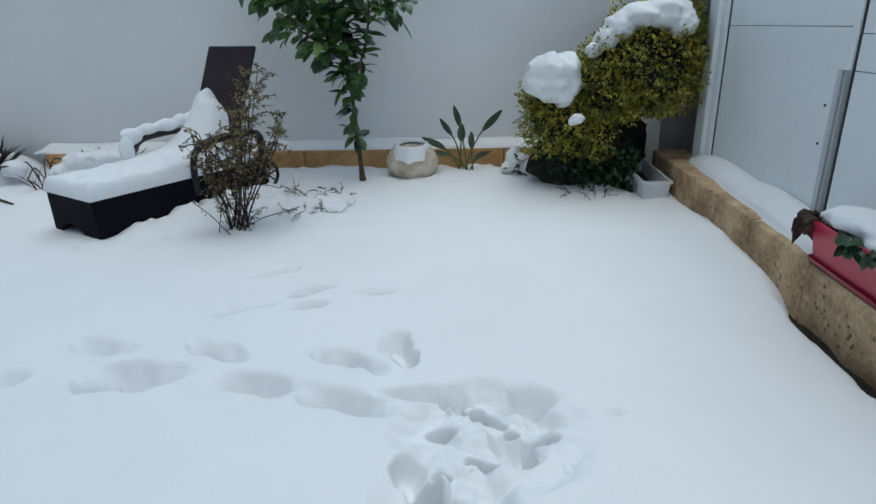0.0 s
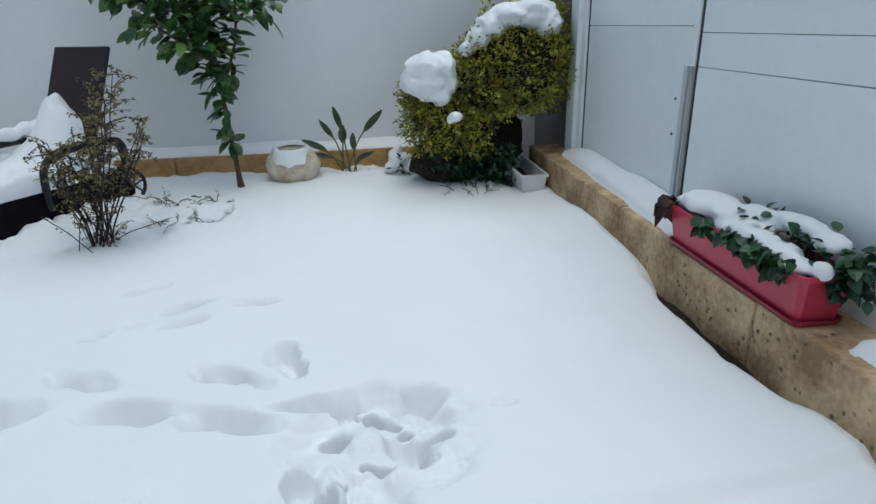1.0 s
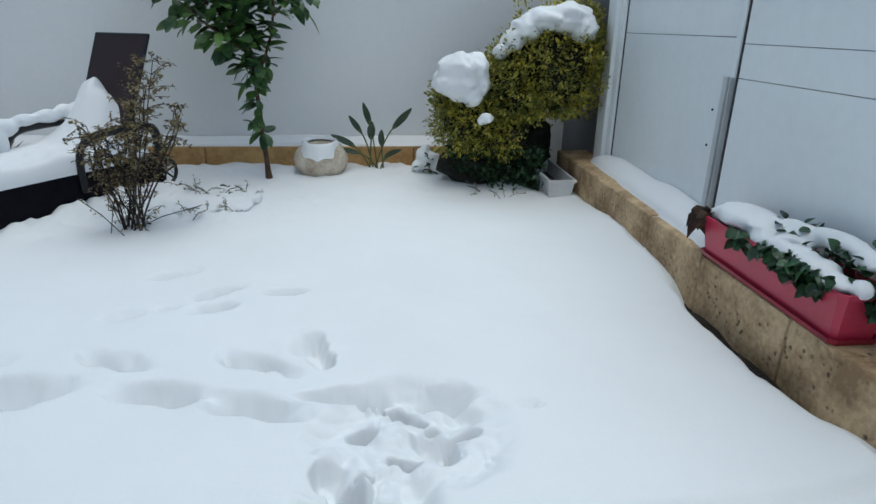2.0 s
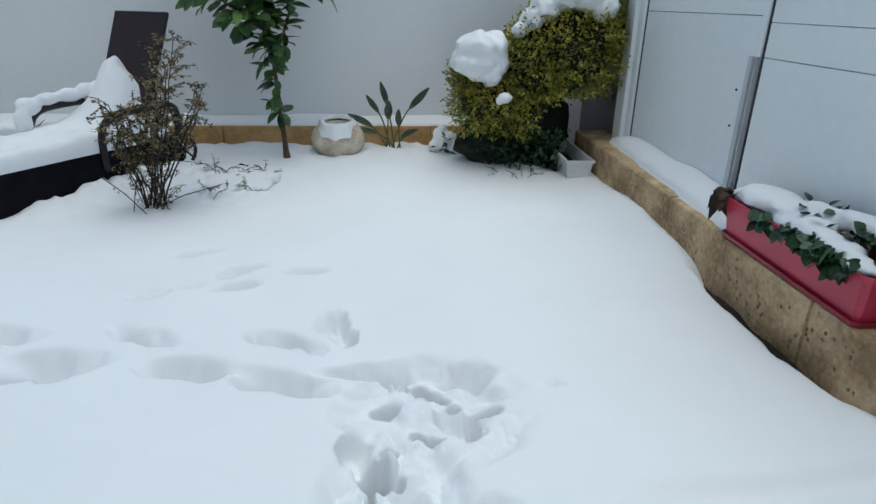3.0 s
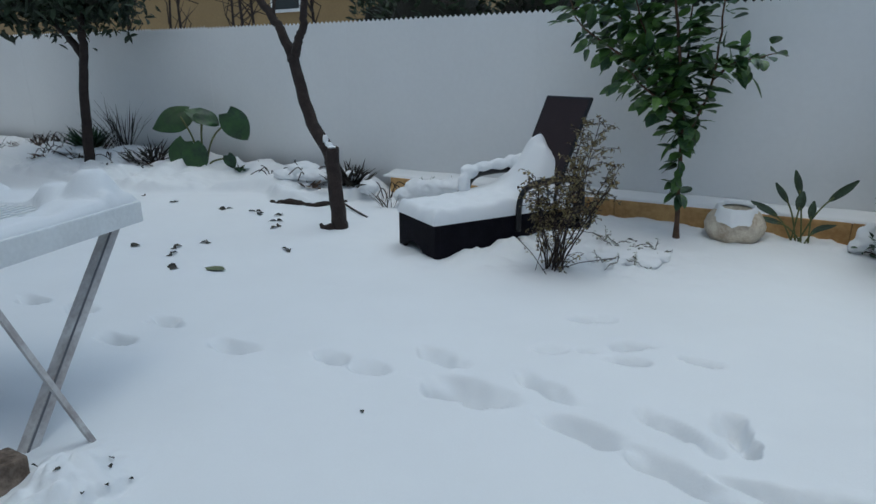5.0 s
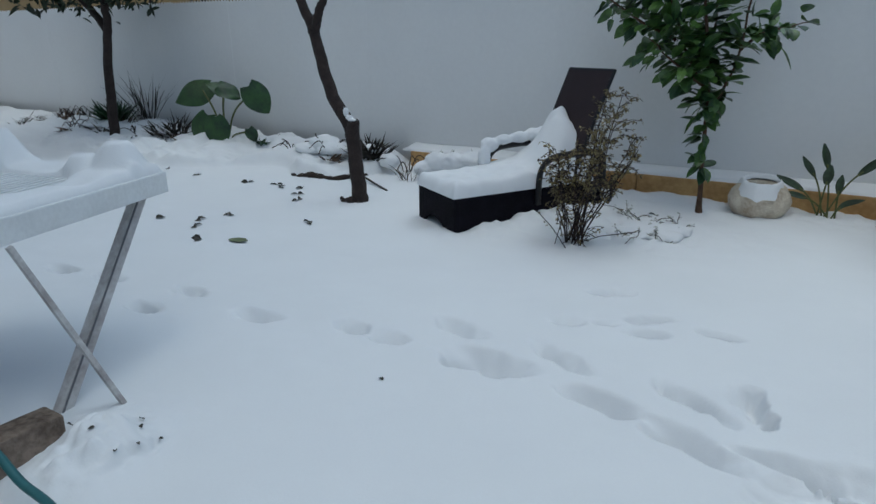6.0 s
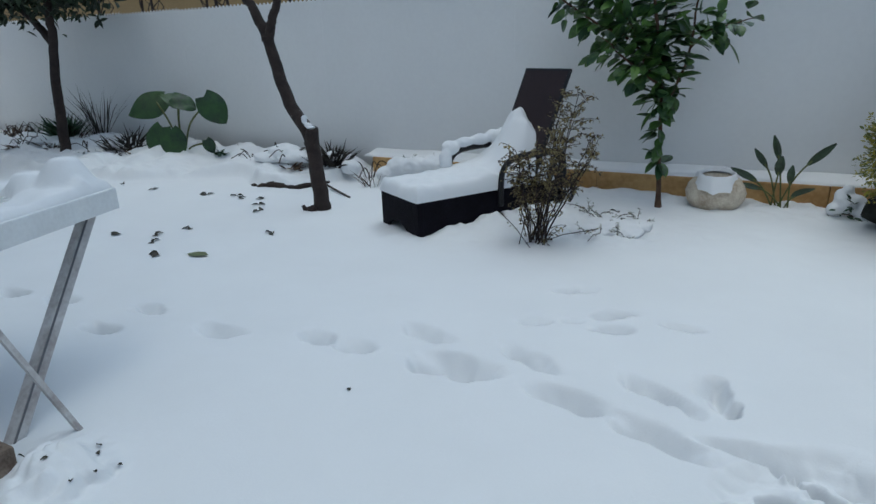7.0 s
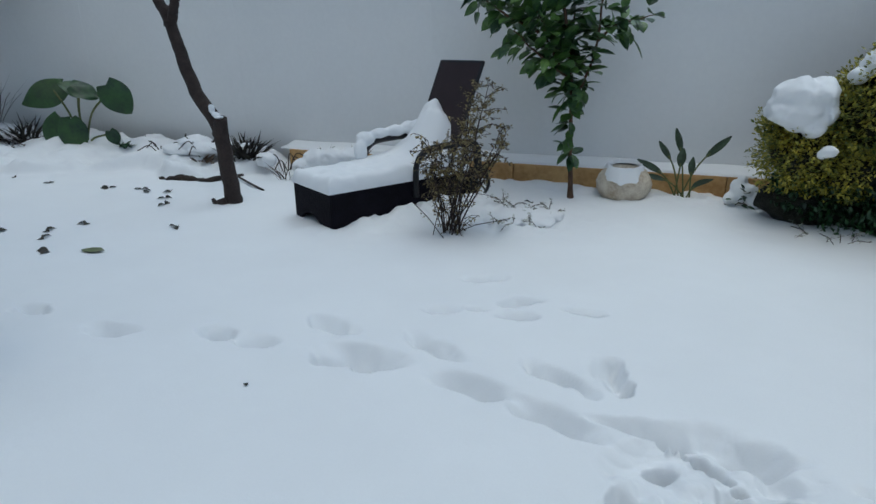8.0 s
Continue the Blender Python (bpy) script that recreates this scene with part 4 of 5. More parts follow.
BRANCHES = (([(-0.385, 0.03, 1.26), (-0.47, 0.03, 1.42), (-0.55, 0.02, 1.54), (-0.76, 0.0, 1.78), (-1.0, 0.0, 2.2), (-1.15, 0.1, 2.7)], 0.04),
                            ([(-0.385, 0.03, 1.26), (-0.34, 0.03, 1.38), (-0.295, 0.04, 1.5), (-0.265, 0.04, 1.72), (-0.2, 0.1, 2.2), (-0.05, 0.2, 2.8)], 0.036),
                            ([(-0.2, 0.1, 2.2), (0.15, 0.1, 2.15), (0.5, 0.05, 1.95), (0.75, 0.0, 1.73), (0.95, 0.0, 1.66), (1.15, 0.0, 1.72)], 0.006),
                            ([(-0.1, 0.15, 2.5), (0.3, 0.1, 2.2), (0.62, 0.05, 1.85), (0.85, 0.0, 1.72), (1.3, 0.0, 1.8)], 0.006),
                            ([(-0.55, 0.02, 1.54), (-0.6, 0.1, 1.9), (-0.58, 0.2, 2.4)], 0.014), ([(-0.76, 0.0, 1.78), (-1.1, -0.1, 1.95), (-1.5, -0.2, 2.4)], 0.014))
for i, (s, r) in enumerate(BRANCHES):
    s = [(x - 0.09, y, z) for x, y, z in s]
    bm = bmesh.new()
    pts = wobbled(spline(s, 6), 0.015, i + 4)
    tube(bm, pts, [r * (1 - 0.5 * j / (len(pts) - 1)) for j in range(len(pts))], 8)
    part("branch", bm, BARK, tree, "", True)
snow_pile("snow_on_trunk", [((-2.648, 3.965, 0.617), (0.03, 0.035, 0.012)), ((-2.673, 3.965, 0.635), (0.026, 0.03, 0.02)), ((-2.705, 3.968, 0.673), (0.02, 0.026, 0.034))],
          "a little snow in the tree's bend", "snow", 0.004)
base = thing("root_stub", pose(-2.665, 3.92, -0.03), "dark broken stump beside the bare tree", "stump")
bm = bmesh.new()
tube(bm, wobbled([(0.02, 0, -0.05), (0.0, 0, 0.02), (-0.02, 0, 0.07)], 0.01, 9), [0.05, 0.045, 0.03], 9)
tube(bm, wobbled([(0.0, -0.01, 0.0), (-0.05, -0.02, 0.02), (-0.08, -0.02, 0.06)], 0.01, 10), [0.03, 0.025, 0.012], 7)
part("wood", bm, BARK, base, "", True)

# ---- evergreen tree at the far end ----
far_tree = thing("evergreen_tree", pose(-7.0, 4.65, 0.05), "dark evergreen tree with a bare trunk", "tree")
bm = bmesh.new()
tube(bm, wobbled(spline([(0, 0, -0.1), (0.07, 0, 0.4), (0.14, 0, 0.85), (0.27, 0, 1.35), (0.3, 0, 1.7), (0.5, 0, 2.3)], 6), 0.012, 31), [0.062 - 0.0009 * i for i in range(31)], 10)
tube(bm, wobbled(spline([(0.24, 0, 1.28), (0.0, 0, 1.5), (-0.35, 0, 1.75), (-0.8, 0, 2.3)], 6), 0.012, 33), [0.045 - 0.0012 * i for i in range(19)], 8)
part("trunk", bm, BARK, far_tree, "", True)
random.seed(13)
bm = bmesh.new()
for c, r in (((-0.5, 0, 2.0), (0.8, 0.7, 0.5)), ((0.3, 0.1, 1.96), (0.6, 0.6, 0.42)), ((-0.1, -0.1, 2.6), (1.1, 0.9, 0.6)), ((-1.2, 0, 2.2), (0.7, 0.6, 0.5))):
    for _ in range(1500):
        d = Vector((random.gauss(0, 1), random.gauss(0, 1), random.gauss(0, 1))).normalized() * random.uniform(0.35, 1.05)
        d *= 1 + 0.4 * noise.noise(d * 3)
        p = Vector(c) + Vector((d.x * r[0], d.y * r[1], d.z * r[2]))
        leaf(bm, p, (random.gauss(0, 1), random.gauss(0, 1), random.gauss(-0.2, 0.6)), random.uniform(0.09, 0.16), random.uniform(0.035, 0.06), 0.2, 0.3)
part("crown", bm, CONIFER, far_tree, "dark green foliage")
# dark filler lumps in place of the crown's inner shade
lumps("shade_core", CORE, far_tree, [((-0.5, 0, 2.1), (0.5, 0.45, 0.3)), ((0.4, 0.1, 2.05), (0.36, 0.36, 0.25)), ((-0.1, -0.1, 2.6), (0.75, 0.6, 0.4)), ((-1.2, 0, 2.25), (0.45, 0.4, 0.3))], "", 0.5, 3, 3.0)


# ---- planted bed ----
def elephant_ear(at, blades):
    plant = thing("elephant_ear", pose(*at), "elephant-ear plant with large dark heart-shaped leaves", "plant")
    for tip, size, turn, tilt in blades:
        bm = bmesh.new()
        c = Vector(tip)
        tube(bm, spline([(0, 0, -0.04), (c.x * 0.4, c.y * 0.4 - 0.02, c.z * 0.6), c], 6), 0.01, 6)
        stalk = part("stalk", bm, STEM, plant, "", True)
        bm = bmesh.new()
        a = radians(turn)
        along = Vector((0.72 * math.cos(a), 0.62 * math.cos(a) - 0.12, math.sin(a)))
        face = Vector((0.65, -0.75, tilt))
        across = along.cross(face).normalized()
        face = across.cross(along).normalized()
        rows = []
        n = 14
        for i in range(n + 1):
            t = i / n
            w = size * 0.36 * math.sin(math.pi * (0.14 + 0.86 * t)) ** 0.75
            notch = 0.1 * size * max(0, 1 - t / 0.2)
            rows.append([bm.verts.new(c + along * (size * (t - 0.28) - notch * (1 - abs(s)) * -1.0) + across * (s * w)
                                      + face * (-0.14 * abs(s) * w + 0.012 * math.sin(7 * t + 4 * s) - 0.25 * size * max(0, t - 0.35) ** 2)) for s in (-1, -0.5, 0, 0.5, 1)])
        for a4, b4 in zip(rows, rows[1:]):
            for j in range(4):
                bm.faces.new((a4[j], a4[j + 1], b4[j + 1], b4[j]))
        part("blade", bm, BIGLEAF, stalk, "", True)


BLADES = []
for x, y, z, size, turn, tilt in ((-0.4, -0.05, 0.54, 0.46, 200, 0.7), (-0.1, 0.06, 0.6, 0.28, 150, 1.4), (0.14, 0.0, 0.58, 0.31, -25, 1.1), (0.64, -0.05, 0.52, 0.4, -50, 0.3),
                                  (-0.19, -0.15, 0.17, 0.38, -112, 0.35), (0.1, -0.18, 0.15, 0.38, -76, 0.3), (0.55, -0.1, 0.14, 0.18, -60, 0.5)):
    back = 0.22 * size
    BLADES.append(((x - 0.72 * back * math.cos(radians(turn)), y - 0.62 * back * math.cos(radians(turn)), z - back * math.sin(radians(turn))), size, turn, tilt))
elephant_ear((-5.42, 5.05, 0.1), BLADES)


def tuft(name, at, n, height, spread, mat, label, width=0.012, category="plant"):
    plant = thing(name, pose(*at), label, category)
    bm = bmesh.new()
    for _ in range(n):
        a = random.uniform(0, 6.283)
        out = spread * random.uniform(0.3, 1.0)
        leaf(bm, (random.gauss(0, spread * 0.2), random.gauss(0, spread * 0.2), -0.02), (math.cos(a) * out, math.sin(a) * out, height * random.uniform(0.5, 1.0)), height * random.uniform(0.7, 1.15), width, 0.3, random.uniform(0.0, 0.5))
    part("foliage", bm, mat, plant)
    return plant


random.seed(17)
tuft("grass_tuft", (-6.25, 4.95, 0.1), 130, 0.34, 0.4, WITHERED, "dark spiky grass tuft in snow", 0.022)
tuft("grass_tuft", (-7.1, 5.2, 0.14), 40, 0.7, 0.2, WITHERED, "tall thin dry grass by the fence", 0.013)
tuft("grass_tuft", (-7.75, 5.15, 0.16), 110, 0.36, 0.26, DARKLEAF, "dark clump of leaves half under snow", 0.04)
tuft("grass_tuft", (-8.9, 4.9, 0.14), 24, 0.22, 0.3, DRY, "thin dry stalks bent in snow", 0.015)
tuft("dry_clump", (-3.3, 5.0, 0.1), 150, 0.27, 0.24, WITHERED, "brown withered clump of leaves", 0.025)
tuft("dry_clump", (-2.5, 5.05, 0.14), 26, 0.16, 0.16, DARKLEAF, "small leafy plant poking out of snow", 0.03)
tuft("dry_clump", (-2.72, 4.75, 0.0), 14, 0.2, 0.12, DRY, "dry stalks beside the lounger", 0.012)
tuft("dry_clump", (-4.8, 5.0, 0.14), 26, 0.1, 0.12, DARKLEAF, "dark leaves half under snow", 0.04)
tuft("dry_clump", (-3.85, 5.0, 0.18), 14, 0.14, 0.1, DARKLEAF, "sprig of leaves under snow", 0.03)


def sprig(at, n, label):
    plant = thing("snowy_sprig", pose(*at), label, "sprig")
    twigs, green = bmesh.new(), bmesh.new()
    for _ in range(n):
        a, ln = random.uniform(0, 6.283), random.uniform(0.05, 0.15)
        p = Vector((random.gauss(0, 0.05), random.gauss(0, 0.05), -0.01))
        q = p + Vector((math.cos(a) * ln, math.sin(a) * ln, random.uniform(0.02, 0.09)))
        tube(twigs, [p, p.lerp(q, 0.5) + Vector((0, 0, 0.02)), q], 0.002, 4)
        for _ in range(9):
            leaf(green, p.lerp(q, random.uniform(0.3, 1.0)) + Vector((0, 0, 0.012)), (random.gauss(0, 1), random.gauss(0, 1), random.gauss(0.2, 0.5)), random.uniform(0.014, 0.028), 0.008, 0.2, 0.2)
    tagged(part("stem", twigs, BARK, plant), kind="stuff")
    part("foliage", green, FROSTED, plant)


for x, y in ((-0.5, 4.25), (-0.62, 4.02), (-0.72, 4.5), (-0.42, 4.12), (-0.35, 4.4), (-0.58, 4.4)):
    sprig((x, y, float(ground_height(np.array([x]), np.array([y]))[0])), 6, "short frosted sprigs poking out of snow")
snow_pile("snow_clump", [((-0.55, 4.3, 0.015), (0.15, 0.12, 0.045)), ((-0.42, 4.22, 0.008), (0.13, 0.11, 0.04)), ((-0.62, 4.16, 0.005), (0.13, 0.1, 0.035)), ((-0.38, 4.36, 0.012), (0.12, 0.1, 0.045)), ((-0.48, 4.28, 0.02), (0.12, 0.1, 0.045))], "crumbled snow on frosted sprigs")
sprig((1.3, 4.4, 0.0), 6, "fallen sprig at the foot of the bush")
sprig((1.16, 4.5, 0.0), 4, "fallen sprig at the foot of the bush")
for i, (x, y, h) in enumerate(((-9.6, 5.0, 0.2), (-7.7, 4.9, 0.2), (-7.35, 4.75, 0.16), (-6.75, 5.0, 0.16), (-6.55, 4.7, 0.12), (-8.0, 4.6, 0.14), (-5.0, 5.2, 0.12), (-6.0, 4.85, 0.14), (-8.6, 5.25, 0.3), (-4.2, 4.95, 0.08), (-7.0, 5.1, 0.2), (-9.1, 5.2, 0.26), (-6.0, 5.2, 0.22), (-8.3, 4.9, 0.16), (-6.2, 4.7, 0.1), (-4.75, 5.25, 0.14), (-3.95, 5.1, 0.16), (-3.6, 4.8, 0.1), (-9.4, 4.7, 0.16), (-7.6, 5.2, 0.24), (-8.8, 5.0, 0.2), (-2.25, 5.15, 0.22))):
    tuft("winter_stalk_clump", (x, y, 0.11), 16 + 3 * (i % 4), h, 0.2, DRY if i % 2 else WITHERED, ("thin dark stalks bent under snow", "withered leaves poking through snow", "dark sprawling twigs in snow")[i % 3], 0.014 + 0.006 * (i % 3))
snow_pile("snow_clump", [((-3.88, 5.0, 0.2), (0.17, 0.14, 0.1)), ((-3.7, 4.95, 0.18), (0.2, 0.14, 0.07)), ((-4.05, 4.95, 0.16), (0.18, 0.14, 0.06))], "snow mound on a low plant in the bed")
snow_pile("snow_clump", [((-3.05, 4.95, 0.12), (0.1, 0.08, 0.07)), ((-3.3, 5.02, 0.2), (0.1, 0.08, 0.05))], "snow on the withered clump")
snow_pile("snow_clump", [((-2.5, 4.95, 0.16), (0.14, 0.1, 0.09)), ((-2.35, 4.95, 0.18), (0.12, 0.1, 0.08)), ((-2.62, 4.9, 0.1), (0.1, 0.1, 0.07)), ((-2.2, 5.0, 0.2), (0.14, 0.1, 0.07))], "snow mound on plants behind the lounger")
snow_pile("snow_clump", [((-7.0, 5.05, 0.17), (0.26, 0.15, 0.07)), ((-7.9, 5.0, 0.17), (0.4, 0.17, 0.06)), ((-7.4, 4.95, 0.15), (0.3, 0.15, 0.05))], "snow lying on low plants at the far end")

random.seed(41)
for x, y, h in ((-3.75, 4.9, 0.16), (-4.05, 5.05, 0.2), (-4.45, 5.1, 0.12), (-2.95, 5.1, 0.18), (-2.1, 5.05, 0.22), (-1.9, 5.1, 0.16), (-8.1, 4.75, 0.12), (-8.5, 5.0, 0.2), (-6.7, 4.75, 0.1)):
    twig = thing("dead_twig", pose(x, y, float(ground_height(np.array([x]), np.array([y]))[0])), "thin dark dead twig bent over snow", "twig", "dead twigs")
    bm = bmesh.new()
    for k in range(5):
        a, out = random.uniform(0, 6.283), random.uniform(0.08, 0.22)
        b0 = Vector((random.gauss(0, 0.03), random.gauss(0, 0.03), -0.02))
        top = b0 + Vector((math.cos(a) * out * 0.6, math.sin(a) * out * 0.5, h * random.uniform(0.7, 1.1)))
        end = top + Vector((math.cos(a) * out, math.sin(a) * out * 0.6, -0.4 * h))
        tube(bm, spline([b0, top, end], 4), 0.005, 5)
    part("stem", bm, BARK, twig)

edging = thing("bed_edging", Matrix(), "dark curved edging of the planted bed", "edging", kind="structure")
bm = bmesh.new()
xs = [-3.8 + 0.035 * i for i in range(19)]
pts = [Vector((x, float(bed_front(np.array(x))) - 0.035, 0.005 + 0.014 * math.sin(x * 19))) for x in xs]
tube(bm, wobbled(pts, 0.012, 3), [0.014 + 0.026 * math.sin(math.pi * i / 18) + 0.006 * math.sin(i * 2.1) for i in range(len(pts))], 8)
part("border", bm, SOIL, edging, "", True)
stick = thing("fallen_stick", Matrix(), "thin dark stick lying on snow", "stick")
bm = bmesh.new()
tube(bm, [(-3.1, 4.62, 0.03), (-2.85, 4.45, 0.028), (-2.62, 4.33, 0.012)], 0.009, 6)
part("wood", bm, BARK, stick)
# the last five are dark bits painted as shaded crevices in crumbled snow
FALLEN_AND_CREVICES = [(-3.543, 2.857), (-3.139, 2.86), (-3.262, 2.982), (-2.85, 2.701), (-3.175, 3.208), (-2.531, 3.33), (-5.05, 4.013), (-4.55, 3.973), (-3.6, 4.05), (-3.5, 3.98), (-3.3, 4.05),
          (-3.2, 3.9), (-3.9, 4.0), (-3.05, 3.75), (-0.887, 1.956), (-0.57, 4.72), (-1.33, 1.31), (-1.37, 1.335), (-1.262, 1.19), (-1.258, 1.255), (-1.265, 1.325), (-1.36, 1.2), (-1.43, 1.17)]
random.seed(4)
for i, (x, y) in enumerate(FALLEN_AND_CREVICES):
    big = 0.06 if i < 14 and x > -4 else 0.05
    if x > -1.5 and y < 2:
        big = 0.022 if x < -1.3 or y > 1.5 else 0.016
    bm = bmesh.new()
    for _ in range(2 if big > 0.04 else 1):
        a = random.uniform(0, 6.28)
        leaf(bm, (0, 0, 0.002), (math.cos(a), math.sin(a), 0.35), big, big * 0.75, 0.5, 0.35)
    ob = part("fallen_leaf", bm, WITHERED)
    ob.location = (x, y, float(ground_height(np.array([x]), np.array([y]))[0]))
    tagged(ob, "dark curled leaf shape on snow, some standing for crevices", "leaf", "fallen leaves")
bm = bmesh.new()
leaf(bm, (-0.07, 0, 0.004), (1, 0.15, 0.03), 0.16, 0.085, 0.08, 0.0, (0, 0, 1))
ob = part("fallen_leaf", bm, material("pale_green_leaf", (0.17, 0.2, 0.09), 0.6, 0.6, 10))
ob.location = (-2.64, 2.79, float(ground_height(np.array([-2.64]), np.array([2.79]))[0]) + 0.002)
tagged(ob, "pale green leaf lying on snow", "leaf", "fallen leaves")

# ---- folding table ----
T = pose(-1.80, 1.84, 0, 0, 0, 16.9)
table = thing("folding_table", T, "white slatted folding metal table under melting snow", "table")
for b in ((-0.03, 0.0, -0.8, 0.0), (-0.8, -0.77, -0.8, 0.0)):
    boxed("frame_bar", TABLE, table, *b, 0.605, 0.685, bevel=0.006)
for b in ((-0.77, -0.03, -0.03, 0.0), (-0.77, -0.03, -0.8, -0.77)):
    boxed("frame_bar", TABLE, table, *b, 0.607, 0.683, bevel=0.006)
for i in range(22):
    x = -0.755 + i * 0.0335
    bm = bmesh.new()
    box(bm, x - 0.0095, x + 0.0095, -0.77, -0.03, 0.668, 0.68, bevel=0.002)
    part("slat", bm, TABLE, table)
for x in (-0.04, -0.76):
    for p, q, w in (((x - 0.012, -0.62, -0.03), (x - 0.042, -0.07, 0.6), 0.022), ((x + 0.16, -0.503, -0.03), (x + 0.04, -0.68, 0.6), 0.011)):
        bm = bmesh.new()
        tube(bm, [p, q], w, 4, 1.3)
        leg = part("leg", bm, LEG, table, "grey weathered leg")
        if w > 0.02:
            # raised rod stands in for a groove, its shade put into the colour
            bm = bmesh.new()
            tube(bm, [Vector(p) + Vector((0.017, -0.017, 0)), Vector(q) + Vector((0.017, -0.017, 0))], 0.0035, 6)
            part("groove", bm, GREYWALL, leg, "thin dark rod drawn as a shaded groove")


def table_snow(x, y):
    d = np.minimum(np.minimum(x + 0.79, -0.008 - x), np.minimum(y + 0.79, -0.005 - y))
    keep = smoothstep(0.8, 1.15, np.sqrt(((x + 0.5) / 0.4) ** 2 + ((y + 0.36) / 0.27) ** 2) + 0.15 * grain(x * 9, y * 9, 51))
    t = 0.028 * keep + 0.012 * keep * grain(x * 8, y * 8, 52)
    for cx, cy, r, h in ((-0.12, -0.09, 0.11, 0.125), (-0.75, -0.06, 0.16, 0.15), (-0.28, -0.1, 0.11, 0.075), (-0.05, -0.12, 0.07, 0.06)):
        q = np.sqrt(((x - cx) / (r * 1.25)) ** 2 + ((y - cy) / r) ** 2) + 0.16 * grain(x * 9, y * 9, 53) + 0.06 * grain(x * 23, y * 23, 54)
        t = np.maximum(t, h * (1 - smoothstep(0.25, 1.05, q) ** 0.8))
    return np.where((keep < 0.03) & (t < 0.02), 0.64, 0.684 + t * roll(d, 0.03))


snow = sheet("snow_on_table", steps((-0.79, -0.008, 0.012)), steps((-0.79, -0.005, 0.012)), table_snow, SNOW, 0.682)
snow.matrix_world = T
tagged(snow, "heaps of snow sliding on the table", "snow", kind="stuff")
sleeper = thing("timber_sleeper", pose(-1.5, 1.17, 0), "weathered brown timber sleeper half buried in snow", "timber")
bm = bmesh.new()
box(bm, -0.075, 0.03, -0.9, 0.0, -0.06, 0.105, bevel=0.008)
bmesh.ops.subdivide_edges(bm, edges=[e for e in bm.edges if e.calc_length() > 0.3], cuts=14)
for v in bm.verts:
    v.co += 0.012 * Vector(noise.noise_vector(v.co * 7))
part("beam", bm, TIMBER, sleeper)
hose = thing("garden_hose", Matrix(), "teal garden hose lying over snow", "hose")
bm = bmesh.new()
tube(bm, spline([(-2.2, 1.05, 0.03), (-1.75, 0.99, 0.13), (-1.474, 0.985, 0.1), (-1.33, 0.98, 0.06), (-1.182, 0.985, 0.03), (-1.0, 0.93, 0.0), (-0.8, 0.8, -0.02)], 8), 0.012, 10)
part("pipe", bm, HOSE, hose, "", True)

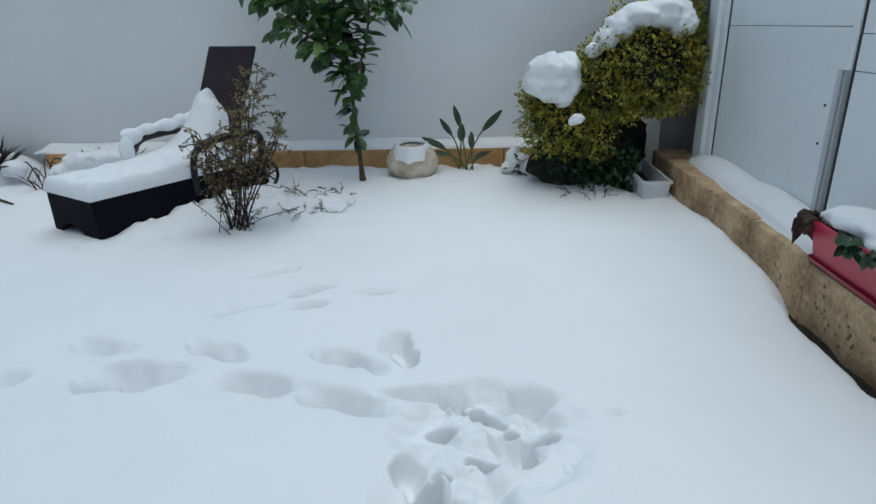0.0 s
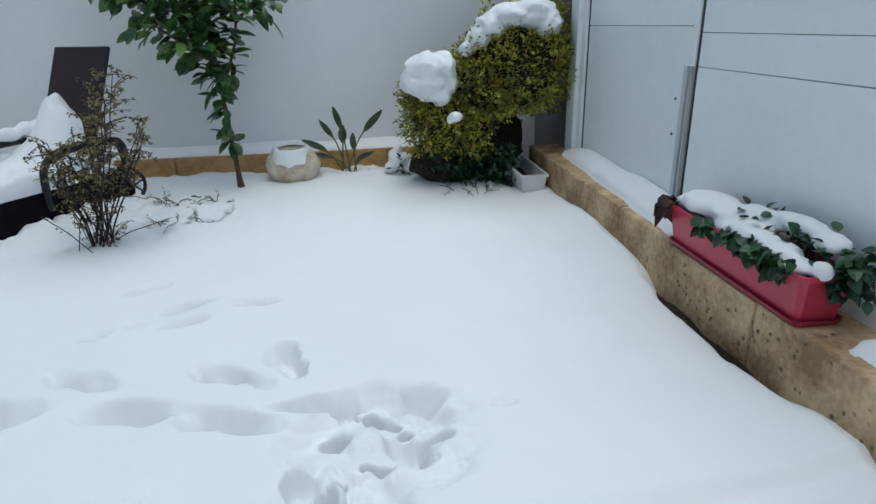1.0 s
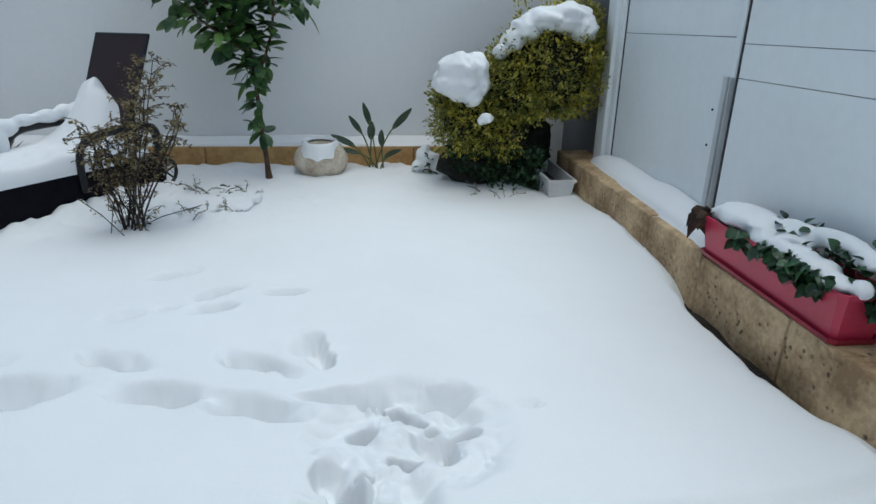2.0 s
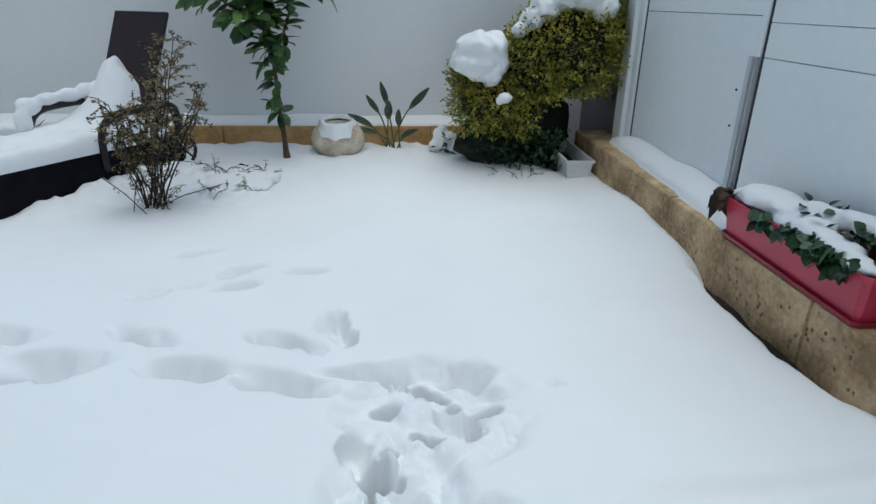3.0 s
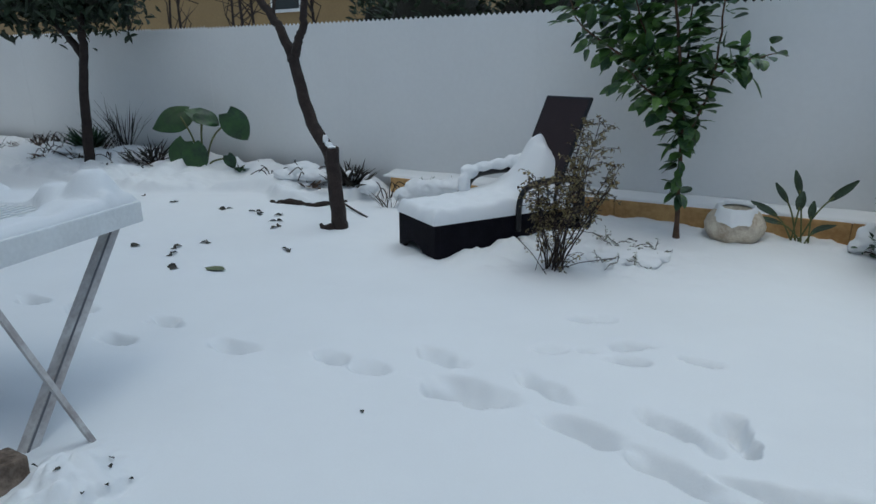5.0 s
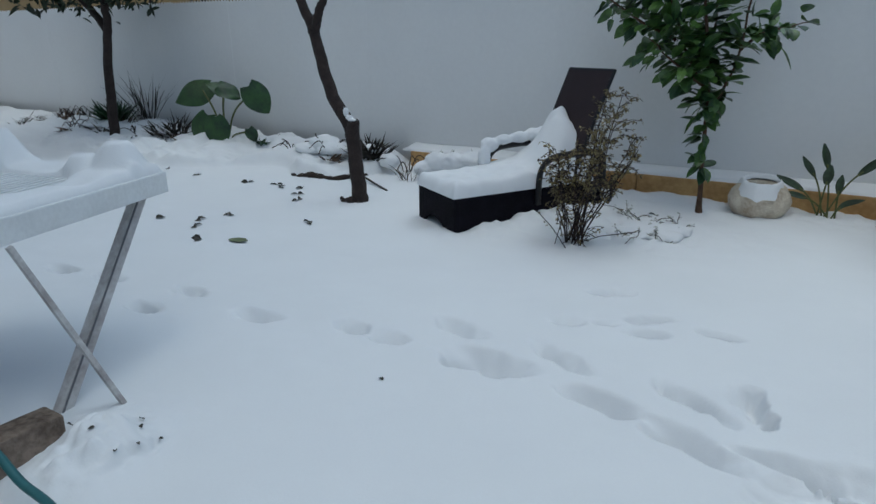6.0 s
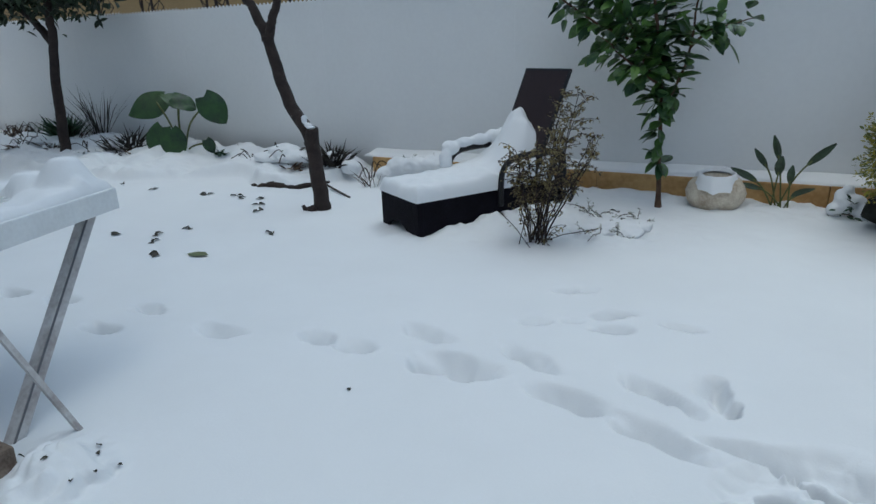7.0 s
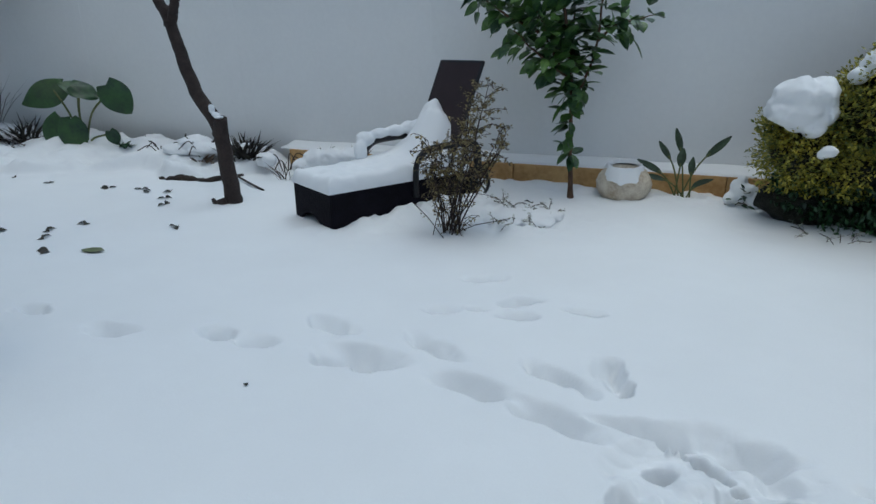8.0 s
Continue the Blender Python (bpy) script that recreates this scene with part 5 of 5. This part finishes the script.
# ---- beyond the fence ----
house = thing("ochre_house", pose(-22, 17, 0), "ochre rendered house behind the fence", "house")
boxed("wall", OCHRE, house, -16, 13.5, 0, 8, -0.1, 6.0)
boxed("roof", ROOF, house, -16.5, 14, -0.6, 8.5, 6.0, 6.5, label="snow-covered roof")
for x, z in ((6.1, 3.15), (-3.5, 4.4)):
    w = boxed("window", TABLE, house, x, x + 1.4, -0.06, 0.0, z, z + 1.4, label="white window frame")
    boxed("pane", GLASS, w, x + 0.1, x + 1.3, -0.075, -0.062, z + 0.1, z + 1.3)
random.seed(23)
for x, y, h in ((-16.5, 13, 5), (-14.5, 12, 4.5), (-13.6, 13, 5), (-12.4, 12.5, 4.6), (-12.0, 12, 5), (-18.5, 13, 5), (-9.6, 12, 4)):
    sap = thing("bare_sapling", pose(x, y, 0), "thin bare sapling behind the fence", "tree", "bare saplings")
    bm = bmesh.new()
    top = Vector((random.gauss(0, 0.3), 0, h))
    tube(bm, wobbled([(0, 0, -0.1), top * 0.4, top * 0.7, top], 0.15, x), [0.05, 0.04, 0.03, 0.012], 6)
    part("trunk", bm, BARK, sap, "", True)
    for k in range(7):
        p = top * random.uniform(0.35, 0.8)
        bm = bmesh.new()
        tube(bm, wobbled([p, p + Vector((random.gauss(0, 0.4), random.gauss(0, 0.3), 0.5)), p + Vector((random.gauss(0, 0.7), random.gauss(0, 0.4), 1.1))], 0.06, k + x), [0.02, 0.014, 0.006], 5)
        part("branch", bm, BARK, sap, "", True)
for x, y, r in ((-6.2, 12, 1.5), (-4.3, 12.6, 1.2), (-8.2, 13.2, 1.1), (-1.2, 11.5, 1.2), (1.5, 12, 1.4)):
    far = thing("evergreen_shrub", pose(x, y, 0), "dark evergreen shrub behind the fence", "shrub", "far shrubs")
    # near-black lump stands for the shade deep in the shrub
    lumps("shade_core", CORE, far, [((0, 0, 1.5), (r * 0.7, r * 0.7, 1.5))], "", 0.4, 3, 3)
    bm = bmesh.new()
    for _ in range(1400):
        d = Vector((random.gauss(0, 1), random.gauss(0, 1), random.gauss(0, 1))).normalized()
        d *= 1 + 0.5 * noise.noise(d * 3 + Vector((x, 0, 0)))
        leaf(bm, Vector((d.x * r * 0.85, d.y * r * 0.85, 1.55 + d.z * 1.6)), d + Vector((random.gauss(0, 0.6), random.gauss(0, 0.6), 0.3)), 0.22, 0.09)
    part("crown", bm, CONIFER, far)

# ---- kerb stones ----
kerb_side = thing("kerb_east", Matrix(), "pitted limestone kerb blocks with dark stains", "kerb", kind="structure")
random.seed(2)
JOINTS = (-3.8, -3.2, -2.6, -2.05, -1.4, -0.8, -0.25, 0.4, 1.0, 1.6, 2.21, 2.77, 3.28, 3.78, 4.35, 4.92)
for y, end in zip(JOINTS, JOINTS[1:]):
    bm = bmesh.new()
    box(bm, KERB_X + random.uniform(-0.004, 0.004), 2.0, y + 0.0025, end - 0.0025, -0.16, 0.215 + random.uniform(-0.003, 0.003), bevel=0.012)
    part("stone", bm, STONE, kerb_side)
kerb_back = thing("kerb_north", Matrix(), "golden limestone kerb at the foot of the fence", "kerb", kind="structure")
x = -3.08
while x < 1.77:
    end = min(x + random.uniform(0.62, 0.85), 1.775)
    bm = bmesh.new()
    box(bm, x + 0.002, end - 0.002, BED_Y + random.uniform(-0.004, 0.004), 5.548, -0.16, 0.153, bevel=0.01)
    part("stone", bm, STONE2, kerb_back)
    x = end
